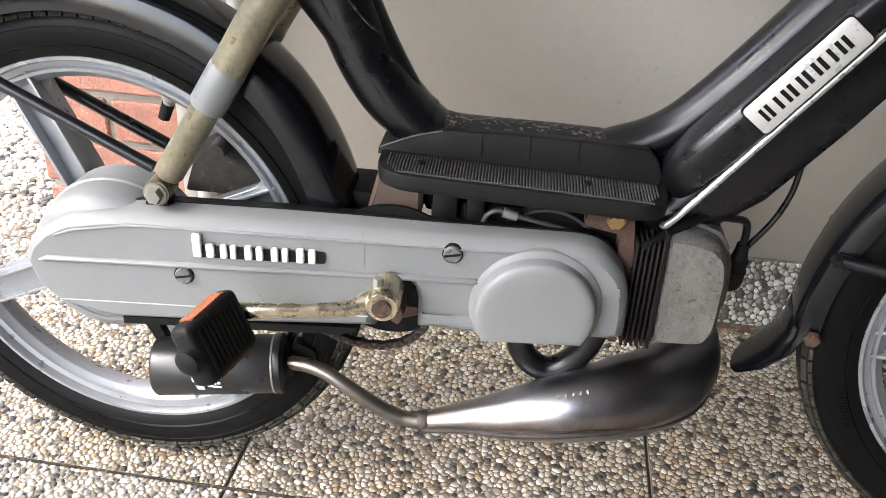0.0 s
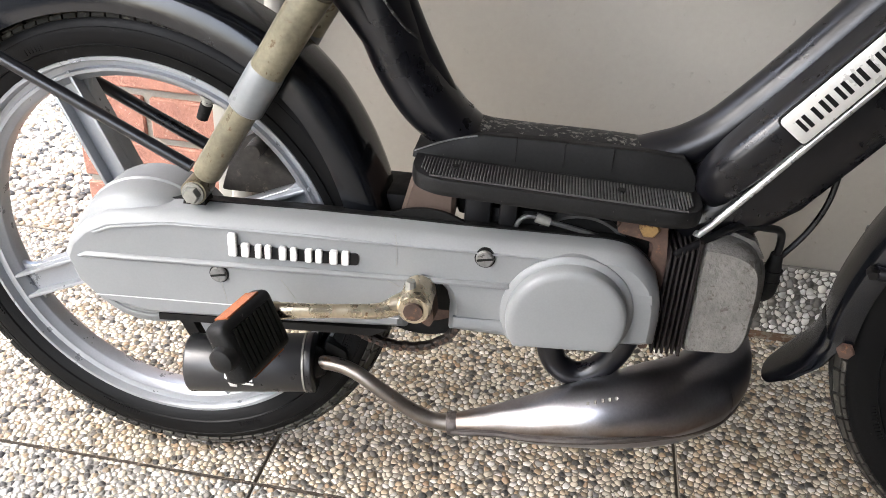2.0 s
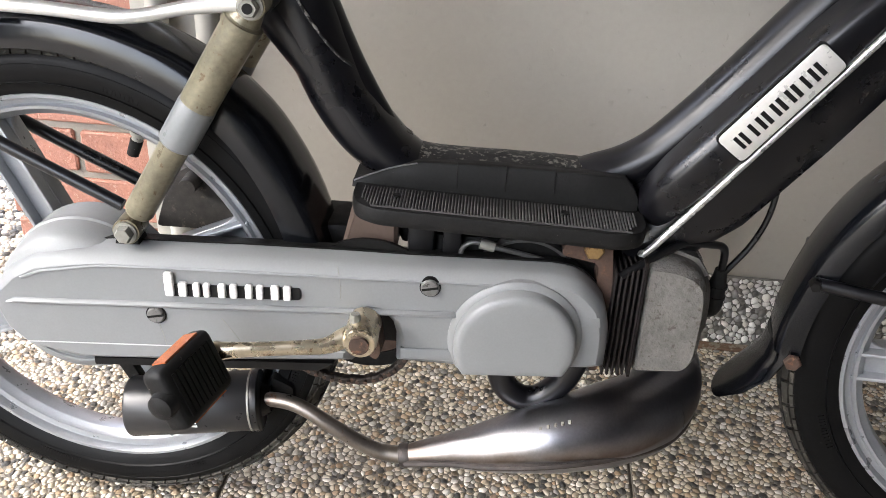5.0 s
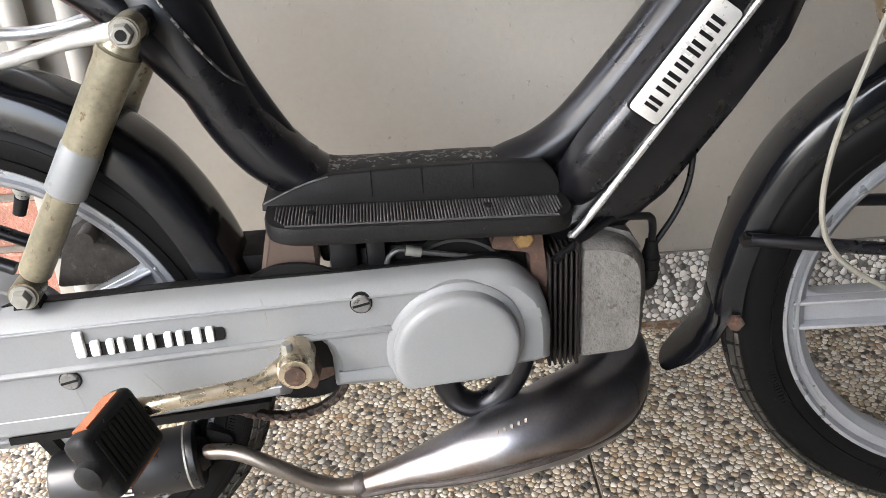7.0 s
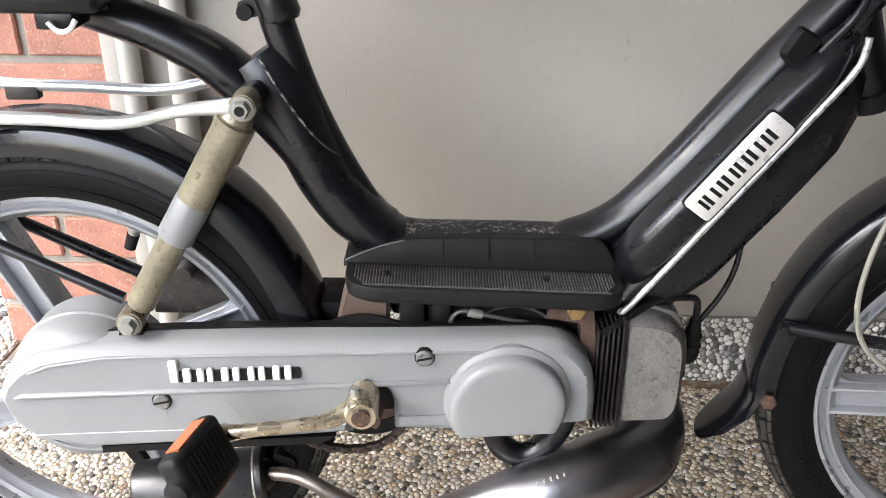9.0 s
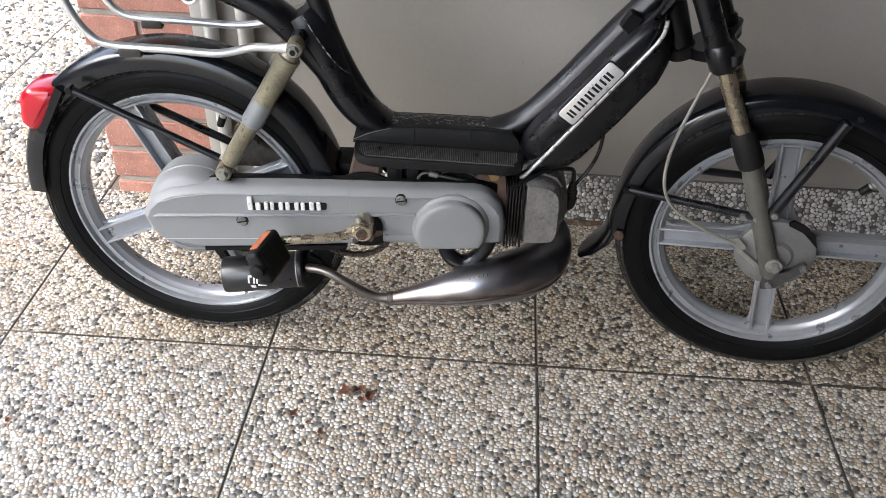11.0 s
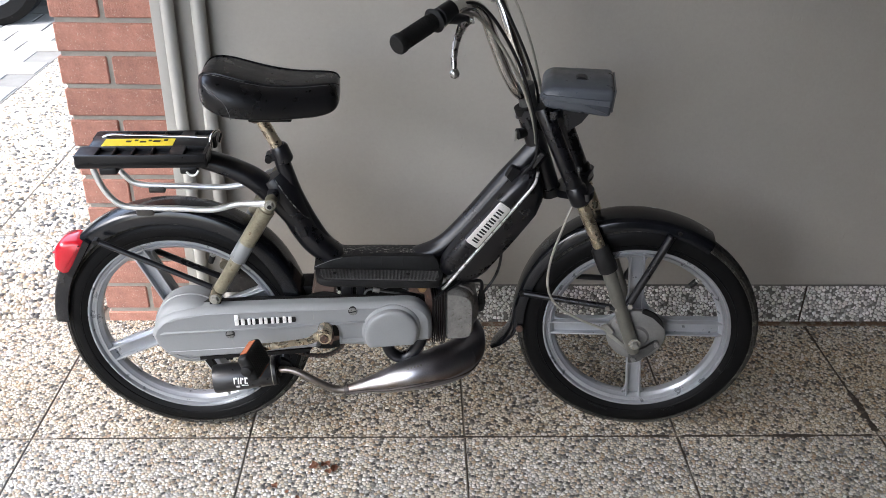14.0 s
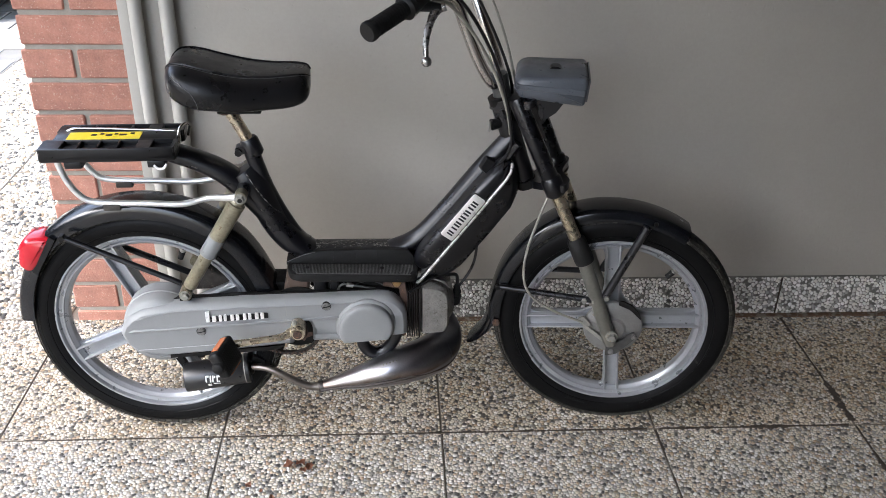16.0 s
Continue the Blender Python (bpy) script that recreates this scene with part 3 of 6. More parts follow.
m_red = mat("red_lens", (0.42, 0.010, 0.020), 0.15, var=0.1, scale=30, bump=0.0)
m_orange = mat("orange_reflector", (0.36, 0.105, 0.038), 0.2, var=0.1, scale=60, bump=0.3, bscale=900)
m_yellow = mat("yellow_sticker", (0.80, 0.62, 0.02), 0.4, var=0.05, scale=30)
m_lamp = mat("slate_grey_plastic", (0.070, 0.078, 0.091), 0.34, var=0.12, scale=14, bump=0.12, spot=(0.3, 0.3, 0.3), spot_at=0.76, spot_scale=70)
m_cable = mat("cable_sleeve_grey", (0.25, 0.24, 0.2), 0.5, var=0.15, scale=50)
m_ribs = mat("dusty_worn_rubber", (0.058, 0.057, 0.055), 0.7, var=0.4, scale=30, bump=0.3, bscale=400, spot=(0.12, 0.115, 0.11), spot_at=0.62, spot_scale=90, spec=0.3)
m_scuff = mat("scuffed_black_paint", (0.016, 0.0155, 0.015), 0.55, var=0.4, scale=14, bump=0.3, bscale=220, spot=(0.15, 0.142, 0.126), spot_at=0.535, spot_scale=130, spec=0.3)
m_tread = mat("dusty_tread_rubber", (0.034, 0.032, 0.027), 0.8, spec=0.2, var=0.5, scale=16, bump=0.3, bscale=300, spot=(0.085, 0.080, 0.066), spot_at=0.55, spot_scale=45)
m_brass = mat("brassy_rusted_bolt", (0.30, 0.19, 0.075), 0.5, metal=0.5, var=0.3, scale=60, bump=0.3, spot=(0.12, 0.06, 0.03), spot_at=0.55, spot_scale=120)
m_screw = mat("dull_dark_screw", (0.155, 0.152, 0.144), 0.55, metal=0.2, var=0.3, scale=70, bump=0.3, spot=(0.05, 0.045, 0.04), spot_at=0.55, spot_scale=160)
m_stem = mat("dull_dark_steel", (0.075, 0.075, 0.072), 0.45, metal=0.4, var=0.3, scale=30, bump=0.15, spot=(0.14, 0.12, 0.09), spot_at=0.64, spot_scale=80)
m_chain = mat("greasy_brown_chain", (0.022, 0.016, 0.012), 0.6, metal=0.3, var=0.5, scale=60, bump=0.3, spot=(0.08, 0.045, 0.025), spot_at=0.58, spot_scale=120)
m_trim = mat("dull_bright_trim", (0.52, 0.515, 0.50), 0.3, metal=0.6, var=0.15, scale=40, bump=0.06, spot=(0.2, 0.17, 0.13), spot_at=0.66, spot_scale=90)
m_crown = mat("worn_crown_rubber", (0.020, 0.0195, 0.0180), 0.8, spec=0.2, var=0.5, scale=22, bump=0.3, bscale=300, spot=(0.050, 0.047, 0.041), spot_at=0.58, spot_scale=60)
m_lever = mat("polished_lever", (0.42, 0.41, 0.39), 0.28, metal=0.95, var=0.2, scale=40, bump=0.06)
m_chip = mat("chipped_paint_edge", (0.012, 0.012, 0.0125), 0.45, var=0.4, scale=30, bump=0.4, bscale=260, spot=(0.30, 0.29, 0.27), spot_at=0.53, spot_scale=140)
m_grey = mat("grey_lettering", (0.5, 0.5, 0.5), 0.4, var=0.05)

X0 = 0.385
moped = thing("moped", "old black and silver moped with cast wheels, parked on gravel paving", "moped", (X0, 0.066, 0.0), 2.3)
SHIFT = Matrix.Translation((-X0, 0, 0))
# the front fork, wheel and lamp are steered towards the viewer's side
FRONT = Matrix.Translation((1.39 - X0, -0.041, 0.0)) @ Matrix.Rotation(radians(-11.6), 4, "Z")


def bp(name, bm, material, parent=None, label="", auto=40.0, front=False):
    """A moped part drawn in the bike's own x, y, z (or, for the front, round the front wheel's foot)."""
    bm.transform(FRONT if front else SHIFT)
    return part(name, bm, material, parent or moped, label, auto=auto)


# ---- wheels ----
def make_wheel(name, R, rim, place, turn, label, spin, tyre_r=0.030):
    """A four-spoke cast wheel round the y axis with tyre, tread blocks and valve."""
    def put(bm):
        bm.transform(place @ Matrix.Rotation(radians(turn), 4, "Z"))
        return bm
    edge = 0.0215
    side = [(rim, edge), (rim - 0.0015, edge + 0.0026), (rim - 0.0050, edge + 0.0026), (rim - 0.0065, edge), (rim - 0.0075, edge - 0.0065), (rim - 0.0135, edge - 0.0080), (rim - 0.0150, edge - 0.0035), (rim - 0.0185, edge - 0.0040), (rim - 0.0205, edge - 0.0090), (rim - 0.0250, 0.0100), (rim - 0.0260, 0.0080)]
    prof = [(r, -y) for r, y in side] + side[::-1]
    wheel = part(name, put(lathe(prof, 96, closed=True)), m_wheel, moped, label)
    # tyre
    a = np.linspace(-math.pi / 2, math.pi / 2, 15)
    c = R - tyre_r
    tp = [(rim - 0.004, -edge + 0.001), (rim + 0.004, -edge - 0.006)] + [(c + tyre_r * (0.86 * math.cos(q) ** 0.8), tyre_r * 1.02 * math.sin(q)) for q in a] + [(rim + 0.004, edge + 0.006), (rim - 0.004, edge - 0.001)]
    part("tyre", put(lathe(tp, 110)), m_tyre, wheel, "black rubber moped tyre")
    # tread blocks: centre rib pieces and shoulder blocks
    verts, faces = [], []

    def block(ang, da, q0, q1, lift, skew):
        base = len(verts)
        for h in (-0.006, lift):
            for aa, qq in ((-da, q0), (da, q0), (da, q1), (-da, q1)):
                t = ang + aa + skew * (qq - q0)
                rr = c + (tyre_r + h) * math.cos(qq) ** 0.7 * 0.94
                yy = (tyre_r + h) * 1.02 * math.sin(qq)
                verts.append((rr * math.cos(t), yy, rr * math.sin(t)))
        for f in ((4, 5, 6, 7), (0, 1, 5, 4), (1, 2, 6, 5), (2, 3, 7, 6), (3, 0, 4, 7)):
            faces.append([base + i for i in f])
    def tread_part(name, material, label):
        me = bpy.data.meshes.new(name)
        me.from_pydata(verts, [], faces)
        bm = bmesh.new()
        bm.from_mesh(me)
        bpy.data.meshes.remove(me)
        bmesh.ops.recalc_face_normals(bm, faces=list(bm.faces))
        tagged(part(name, put(bm), material, wheel, label), kind="stuff")
    n = 52
    step = 2 * math.pi / n
    for i in range(n):
        for s in (-1, 1):
            block(i * step, step / 2 - 0.0085, 0.60 * s, 0.92 * s, 0.0032, 0.03)
            for k in (0.25, 0.75):
                block((i + k) * step, step / 4 - 0.0042, 0.96 * s, 1.13 * s, 0.0012, 0.02)
    tread_part("tread", m_tread, "dusty worn rubber shoulder blocks")
    verts.clear()
    faces.clear()
    for i in range(n):
        for s in (-1, 1):
            block((i + 0.5) * step, step / 2 - 0.0110, 0.24 * s, 0.53 * s, 0.0034, 0.06)
        block(i * step, step / 2 - 0.0110, -0.16, 0.16, 0.0034, 0.10)
    tread_part("crown_tread", m_crown, "worn rubber crown blocks")
    # raised rubber bands on the sidewall
    for s in (-1, 1):
        for r0 in (rim + 0.012, rim + 0.030):
            part("sidewall_ring", put(lathe([(r0 - 0.0012, s * 0.0285), (r0, s * 0.0305), (r0 + 0.0012, s * 0.0285)], 96)), m_tyre, wheel)
    # raised writing on the sidewall, too small to read
    letters = random.Random(int(R * 1000))
    verts, faces = [], []
    for start, count in ((68, 9), (112, 6), (200, 11), (248, 12), (292, 8), (340, 9)):
        t = radians(start)
        for k in range(count):
            wide = letters.uniform(0.007, 0.014)
            base = len(verts)
            for y in (-0.0285, -0.0304):
                for a, r in ((t, rim + 0.0155), (t + wide, rim + 0.0155), (t + wide, rim + 0.0215), (t, rim + 0.0215)):
                    verts.append((r * math.cos(a), y, r * math.sin(a)))
            for f in ((4, 5, 6, 7), (0, 1, 5, 4), (1, 2, 6, 5), (2, 3, 7, 6), (3, 0, 4, 7)):
                faces.append([base + i for i in f])
            t += wide + letters.uniform(0.005, 0.010)
    me = bpy.data.meshes.new("sidewall_lettering")
    me.from_pydata(verts, [], faces)
    bm = bmesh.new()
    bm.from_mesh(me)
    bpy.data.meshes.remove(me)
    bmesh.ops.recalc_face_normals(bm, faces=list(bm.faces))
    tagged(part("sidewall_lettering", put(bm), m_tyre, wheel, "small raised rubber bars"), kind="stuff")
    # spokes with raised edges
    for k in range(4):
        half = [(0.035, 0.036), (0.050, 0.030), (0.066, 0.0225), (0.085, 0.0185), (0.12, 0.0175), (rim - 0.052, 0.0175), (rim - 0.040, 0.0190), (rim - 0.032, 0.0225), (rim - 0.0255, 0.0300)]
        out = half + [(x, -w) for x, w in half[::-1]]
        bm = plate(out, [(0.0040, 0.001), (0.0030, 0.0), (-0.0030, 0.0), (-0.0040, 0.001)])
        for s in (-1, 1):
            # straight rounded rails from the hub out onto the rim
            z = s * 0.0148
            bm = box(0.042, rim - 0.013, -0.0172, 0.0172, z - 0.0023, z + 0.0023, 0.0017, 2, bm=bm)
        bm.transform(Matrix.Rotation(-radians(spin + 90 * k), 4, "Y"))
        part("spoke", put(bm), m_wheel, wheel)
    va = radians(spin + 43)
    bm = tube([(0, 0, 0), (0, 0, 0.008), (0, 0, 0.009), (0, 0, 0.026)], [0.0075, 0.0045, 0.0068, 0.0062], 10, 1)
    bm.transform(Matrix.Translation(((rim - 0.025) * math.cos(va), -0.004, (rim - 0.025) * math.sin(va))) @ Matrix.Rotation(math.pi - (va - math.pi / 2), 4, "Y"))
    valve = part("valve", put(bm), m_rubber, wheel, "black valve with cap")
    bm = tube([(0, 0, -0.002), (0, 0, 0.003), (0, 0, 0.0035), (0, 0, 0.0085)], [0.0095, 0.0085, 0.0056, 0.0056], 12, 1)
    bm.transform(Matrix.Translation(((rim - 0.025) * math.cos(va), -0.004, (rim - 0.025) * math.sin(va))) @ Matrix.Rotation(math.pi - (va - math.pi / 2), 4, "Y"))
    part("valve_base", put(bm), m_zinc, valve, "pale metal valve base")
    return wheel, put


REAR = Matrix.Translation((-0.0090, 0.004, 0.277))
rear_wheel, put_rear = make_wheel("rear_wheel", 0.277, 0.2235, REAR, -5.0, "silver four-spoke cast wheel with black tyre", 25)
front_wheel, put_front = make_wheel("front_wheel", 0.270, 0.2110, FRONT @ Matrix.Translation((0, 0, 0.270)), 0.0, "silver four-spoke cast wheel with black tyre", 5)
part("hub", put_rear(lathe([(0.0, -0.045), (0.05, -0.045), (0.056, -0.03), (0.056, 0.03), (0.05, 0.045), (0.0, 0.045)], 40)), m_dirty, rear_wheel)
part("hub", put_front(lathe([(0.0, -0.034), (0.045, -0.034), (0.05, -0.024), (0.05, 0.024), (0.045, 0.034), (0.0, 0.034)], 40)), m_wheel, front_wheel)
bm = lathe([(0.0, -0.052), (0.024, -0.052), (0.029, -0.047), (0.056, -0.045), (0.064, -0.041), (0.0665, -0.034), (0.0, -0.034)], 48)
part("brake_plate", put_front(bm), mat("dull_brake_plate", (0.185, 0.182, 0.172), 0.5, metal=0.35, var=0.18, scale=30, bump=0.15, spot=(0.14, 0.115, 0.08), spot_at=0.60, spot_scale=50), front_wheel, "dull grey drum brake plate")


# ---- mudguards ----
def mudguard(radii, w, cx, cz, depth, thick=0.0022, segs=64):
    """A channel bent over a wheel; radii are (degrees, radius) in rising order of degrees."""
    rings = []
    for a in np.linspace(radii[0][0], radii[-1][0], segs):
        R = float(np.interp(a, [q[0] for q in radii], [q[1] for q in radii]))
        o = [(R - depth, -w), (R - 0.010, -w), (R - 0.004, -w * 0.88), (R, -w * 0.55), (R + 0.001, 0.0), (R, w * 0.55), (R - 0.004, w * 0.88), (R - 0.010, w), (R - depth, w)]
        i = [(r - (thick if 0 < k < 8 else 0), y - math.copysign(thick, y) * (abs(y) > w * 0.7)) for k, (r, y) in enumerate(o)]
        ca, sa = math.cos(radians(a)), math.sin(radians(a))
        rings.append([(cx + r * ca, y, cz + r * sa) for r, y in o + i[::-1]])
    return loft(rings)


bm = mudguard(((-4, 0.282), (15, 0.283), (22, 0.285), (31, 0.290), (39, 0.295), (46, 0.300), (55, 0.3035), (90, 0.306), (130, 0.306), (155, 0.298), (176, 0.292)), 0.039, 0.0, 0.277, 0.035)
bm.transform(Matrix.Translation((0.376, 0.002, 0.0)) @ Matrix.Rotation(radians(-5.0), 4, "Z"))
rmud = bp("rear_mudguard", bm, m_mud, None, "satin black rear mudguard with scuffs")
for s, top, foot in ((-1, (0.222, 0.517), (0.448, 0.408)), (1, (0.205, 0.492), (0.452, 0.357))):
    bp("mudguard_stay", rod((top[0], s * 0.050, top[1]), (foot[0], s * 0.062, foot[1]), 0.0062 if s < 0 else 0.0072), m_black, None, "black mudguard stay")
    bp("stay_bolt", bolt((top[0], s * 0.044, top[1]), 0.0075, 0.014, (0, s, 0)), m_dark, rmud)
bp("tail_lamp_base", plate([(0.140, 0.426), (0.188, 0.508), (0.198, 0.500), (0.150, 0.420)], [(0.030, 0.0), (-0.030, 0.0)]), m_plastic, rmud)
tail = bp("tail_lamp", plate(rounded([(0.115, 0.440), (0.123, 0.488), (0.138, 0.503), (0.166, 0.507), (0.190, 0.502), (0.152, 0.436), (0.134, 0.424)], 0.009, 5), [(0.033, 0.010), (0.030, 0.004), (0.024, 0.0), (-0.024, 0.0), (-0.030, 0.004), (-0.033, 0.010)]), m_red, None, "red tail lamp lens")
for z in (0.458, 0.480):
    bp("lens_rib", plate([(0.1205, z), (0.121, z + 0.002), (0.150, z + 0.002), (0.150, z)], [(0.0315, 0.0), (-0.0315, 0.0)]), m_red, tail)

fm = mudguard(((60, 0.281), (70, 0.284), (87, 0.289), (103, 0.294), (121, 0.297), (143, 0.291), (164, 0.284), (181, 0.283)), 0.040, 0.0, 0.270, 0.028)
fmud = bp("front_mudguard", fm, m_mud, None, "black front mudguard with scuffed edges", front=True)
# rear flap of the front mudguard
rings = []
for t, (x, z, w, d) in enumerate(((-0.287, 0.272, 0.040, 0.026), (-0.290, 0.250, 0.043, 0.028), (-0.302, 0.222, 0.044, 0.026), (-0.318, 0.198, 0.041, 0.020), (-0.330, 0.182, 0.030, 0.014))):
    rings.append([(x + d * (1 - math.cos(q)) * 0.9, w * math.sin(q), z + 0.012 * (1 - math.cos(q))) for q in np.linspace(-1.45, 1.45, 11)])
inner = [[(x + 0.004, y * 0.94, z + 0.002) for x, y, z in r] for r in rings]
bm = loft([o + i[::-1] for o, i in zip(rings, inner)])
flap = bp("mud_flap", bm, m_mud, fmud, "dented black mudguard flap", front=True)
bp("flap_bolt", bolt((-0.262, -0.043, 0.262), 0.009, 0.006), m_rust, fmud, "rusty bolt", front=True)
for s in (-1, 1):
    bp("front_stay", rod((-0.262, s * 0.045, 0.358), (-0.045, s * 0.066, 0.352), 0.0068), m_black, None, "scuffed black mudguard stay", front=True)
    bp("front_stay", rod((0.045, s * 0.045, 0.528), (-0.028, s * 0.062, 0.360), 0.0090), m_black, None, "black mudguard stay", front=True)
bp("stay_bolt", bolt((-0.262, -0.043, 0.358), 0.006, 0.012), m_dark, fmud, front=True)
bp("stay_bolt", bolt((0.062, -0.040, 0.535), 0.005, 0.006), m_dark, fmud, front=True)

# ---- fork ----
FD = Vector((-0.345, 0.0, 0.939))


def fork_point(low, d):
    """A place d metres up a fork leg; the legs sweep back a little above the boots."""
    k = max(0.0, d - 0.20)
    return low + FD * d + Vector((-0.075 * k + 0.02 * k * (1 if low.y > 0 else -1 if low.y < 0 else 0), 0.0, 0.0))


for s in (-1, 1):
    y = s * 0.060
    foot = Vector((-0.004, y, 0.245))

    def up(d):
        return fork_point(foot, d)
    leg = bp("fork_leg", tube([up(-0.008), up(0.0), up(0.225)], [0.012, 0.0155, 0.0155], 18, 1), m_forkleg, None, "aged grey-beige lower fork leg", front=True)
    bp("boot", tube([up(0.212), up(0.222), up(0.265), up(0.272)], [0.0205, 0.0215, 0.0205, 0.015], 18, 1), m_rubber, leg, "black rubber fork boot", front=True)
    bp("stanchion", rod(up(0.26), up(0.42), 0.0135, 16), m_rustchrome, leg, "rust-speckled chrome fork tube", front=True)
    bp("fork_shroud", tube([up(0.395), up(0.40), up(0.585), up(0.592)], [0.0165, 0.0180, 0.0180, 0.014], 18, 1), m_black, leg, "black upper fork tube", front=True)
    bp("fork_clamp", tube([up(0.375), up(0.38), up(0.412), up(0.417)], [0.018, 0.0220, 0.0220, 0.018], 18, 1), m_black, leg, "", front=True)
    bp("axle_nut", bolt((-0.004, s * 0.074, 0.268), 0.0095, 0.012, (0, s, 0)), m_zinc, front_wheel, "zinc axle nut", front=True)
    bp("axle_washer", lathe([(0.0, s * 0.074), (0.0135, s * 0.074), (0.0135, s * 0.077), (0.0, s * 0.077)], 20, (-0.004, 0, 0.268)), m_zinc, front_wheel, "", front=True)
for d, back in ((0.580, 0.068), (0.395, 0.050)):
    c = fork_point(Vector((-0.004, 0, 0.245)), d)
    pts = rounded([(c.x - back, -0.026), (c.x - back, 0.026), (c.x + 0.018, 0.085), (c.x + 0.030, 0.06), (c.x + 0.012, 0.0), (c.x + 0.030, -0.06), (c.x + 0.018, -0.085)], 0.015)
    b2 = bmesh.new()
    lo = [(x, y, c.z - 0.009 + (x - c.x) * 0.30) for x, y in pts]
    hi = [(x, y, c.z + 0.007 + (x - c.x) * 0.30) for x, y in pts]
    loft([lo, hi], bm=b2)
    bp("fork_yoke", b2, m_black, None, "black pressed steel fork yoke", front=True)
bp("brake_arm", plate(rounded([(-0.012, 0.205), (0.012, 0.212), (0.055, 0.262), (0.045, 0.272), (0.02, 0.248), (-0.012, 0.232)], 0.006), [(-0.052, 0.0), (-0.060, 0.0)]), m_stem, front_wheel, "grimy brake anchor arm", front=True)
bp("anchor_bracket", plate(rounded([(0.004, 0.336), (0.012, 0.345), (0.036, 0.335), (0.054, 0.315), (0.060, 0.298), (0.052, 0.306), (0.032, 0.325)], 0.005), [(-0.044, 0.0), (-0.051, 0.0)]), m_dark, front_wheel, "greasy black anchor bracket", front=True)
bp("brake_bolt", bolt((0.046, -0.060, 0.262), 0.0065, 0.006), m_screw, front_wheel, "", front=True)
bp("brake_bolt", bolt((0.0, -0.060, 0.218), 0.0065, 0.006), m_screw, front_wheel, "", front=True)
for x, z in ((-0.072, 0.352), (-0.050, 0.352), (-0.024, 0.362)):
    bp("stay_nut", bolt((x, -0.068, z), 0.0062, 0.006), m_zinc, front_wheel, "", front=True)
bp("brake_lever", plate(rounded([(-0.082, 0.293), (-0.068, 0.302), (-0.050, 0.283), (-0.060, 0.272)], 0.004), [(-0.05, 0.0), (-0.056, 0.0)]), m_zinc, front_wheel, "", front=True)
bp("lever_strip", plate(rounded([(-0.066, 0.275), (-0.060, 0.280), (0.016, 0.222), (0.010, 0.216)], 0.002), [(-0.0535, 0.0), (-0.0565, 0.0)]), m_zinc, front_wheel, "dull brake lever strip", front=True)
bp("brake_cable", tube([(-0.16, -0.062, 0.618), (-0.185, -0.078, 0.545), (-0.205, -0.085, 0.465), (-0.205, -0.085, 0.40), (-0.182, -0.080, 0.355), (-0.13, -0.070, 0.318), (-0.070, -0.057, 0.288)], 0.0028, 8, 8), m_cable, None, "grey front brake cable", front=True)

# ---- head lamp ----
hp = rounded([(-0.253, 0.825), (-0.247, 0.839), (-0.232, 0.847), (-0.113, 0.848), (-0.107, 0.839), (-0.113, 0.791), (-0.240, 0.803)], 0.008)
lamp = bp("head_lamp", plate(hp, [(0.072, 0.008), (0.068, 0.002), (0.064, 0.0), (-0.064, 0.0), (-0.068, 0.002), (-0.072, 0.008)]), m_lamp, None, "slate grey plastic head lamp housing", front=True)
bp("lamp_band", plate(rounded([(-0.250, 0.820), (-0.248, 0.834), (-0.112, 0.828), (-0.112, 0.812)], 0.004), [(0.0735, 0.003), (0.070, 0.0), (-0.070, 0.0), (-0.0735, 0.003)]), m_lamp, lamp, front=True)
bp("lamp_switch", plate(rounded([(-0.186, 0.845), (-0.180, 0.852), (-0.166, 0.852), (-0.158, 0.845)], 0.004), [(0.012, 0.0), (-0.012, 0.0)]), m_plastic, lamp, "black switch", front=True)
bp("lamp_glass", plate(rounded([(-0.112, 0.799), (-0.108, 0.844), (-0.104, 0.844), (-0.108, 0.799)], 0.002), [(0.06, 0.0), (-0.06, 0.0)]), mat("lamp_glass", (0.10, 0.105, 0.11), 0.08, var=0.05), lamp, "dark lamp glass", front=True)
for s in (-1, 1):
    bp("lamp_bracket", plate([(-0.207, 0.806), (-0.146, 0.800), (-0.166, 0.770), (-0.192, 0.750), (-0.200, 0.764)], [(s * 0.046, 0.0), (s * 0.050, 0.0)]), m_black, lamp, front=True)

# ---- frame ----
def loft_along(rows, segs=20):
    """Rows of (x, z, half height across the path, half width in y)."""
    path = smooth_path([(x, z, 0) for x, z, _, _ in rows], 6)
    q = len(path) - 1
    u = np.linspace(0, 1, len(rows))
    hh = [float(np.interp(i / q, u, [r[2] for r in rows])) for i in range(q + 1)]
    ww = [float(np.interp(i / q, u, [r[3] for r in rows])) for i in range(q + 1)]
    rings = []
    for i, p in enumerate(path):
        d = (path[min(i + 1, q)] - path[max(i - 1, 0)]).normalized()
        nx, nz = -d.y, d.x
        rings.append([(p.x + nx * hh[i] * math.cos(a), ww[i] * math.sin(a), p.y + nz * hh[i] * math.cos(a)) for a in np.linspace(0, 2 * math.pi, segs, endpoint=False)])
    return loft(rings)


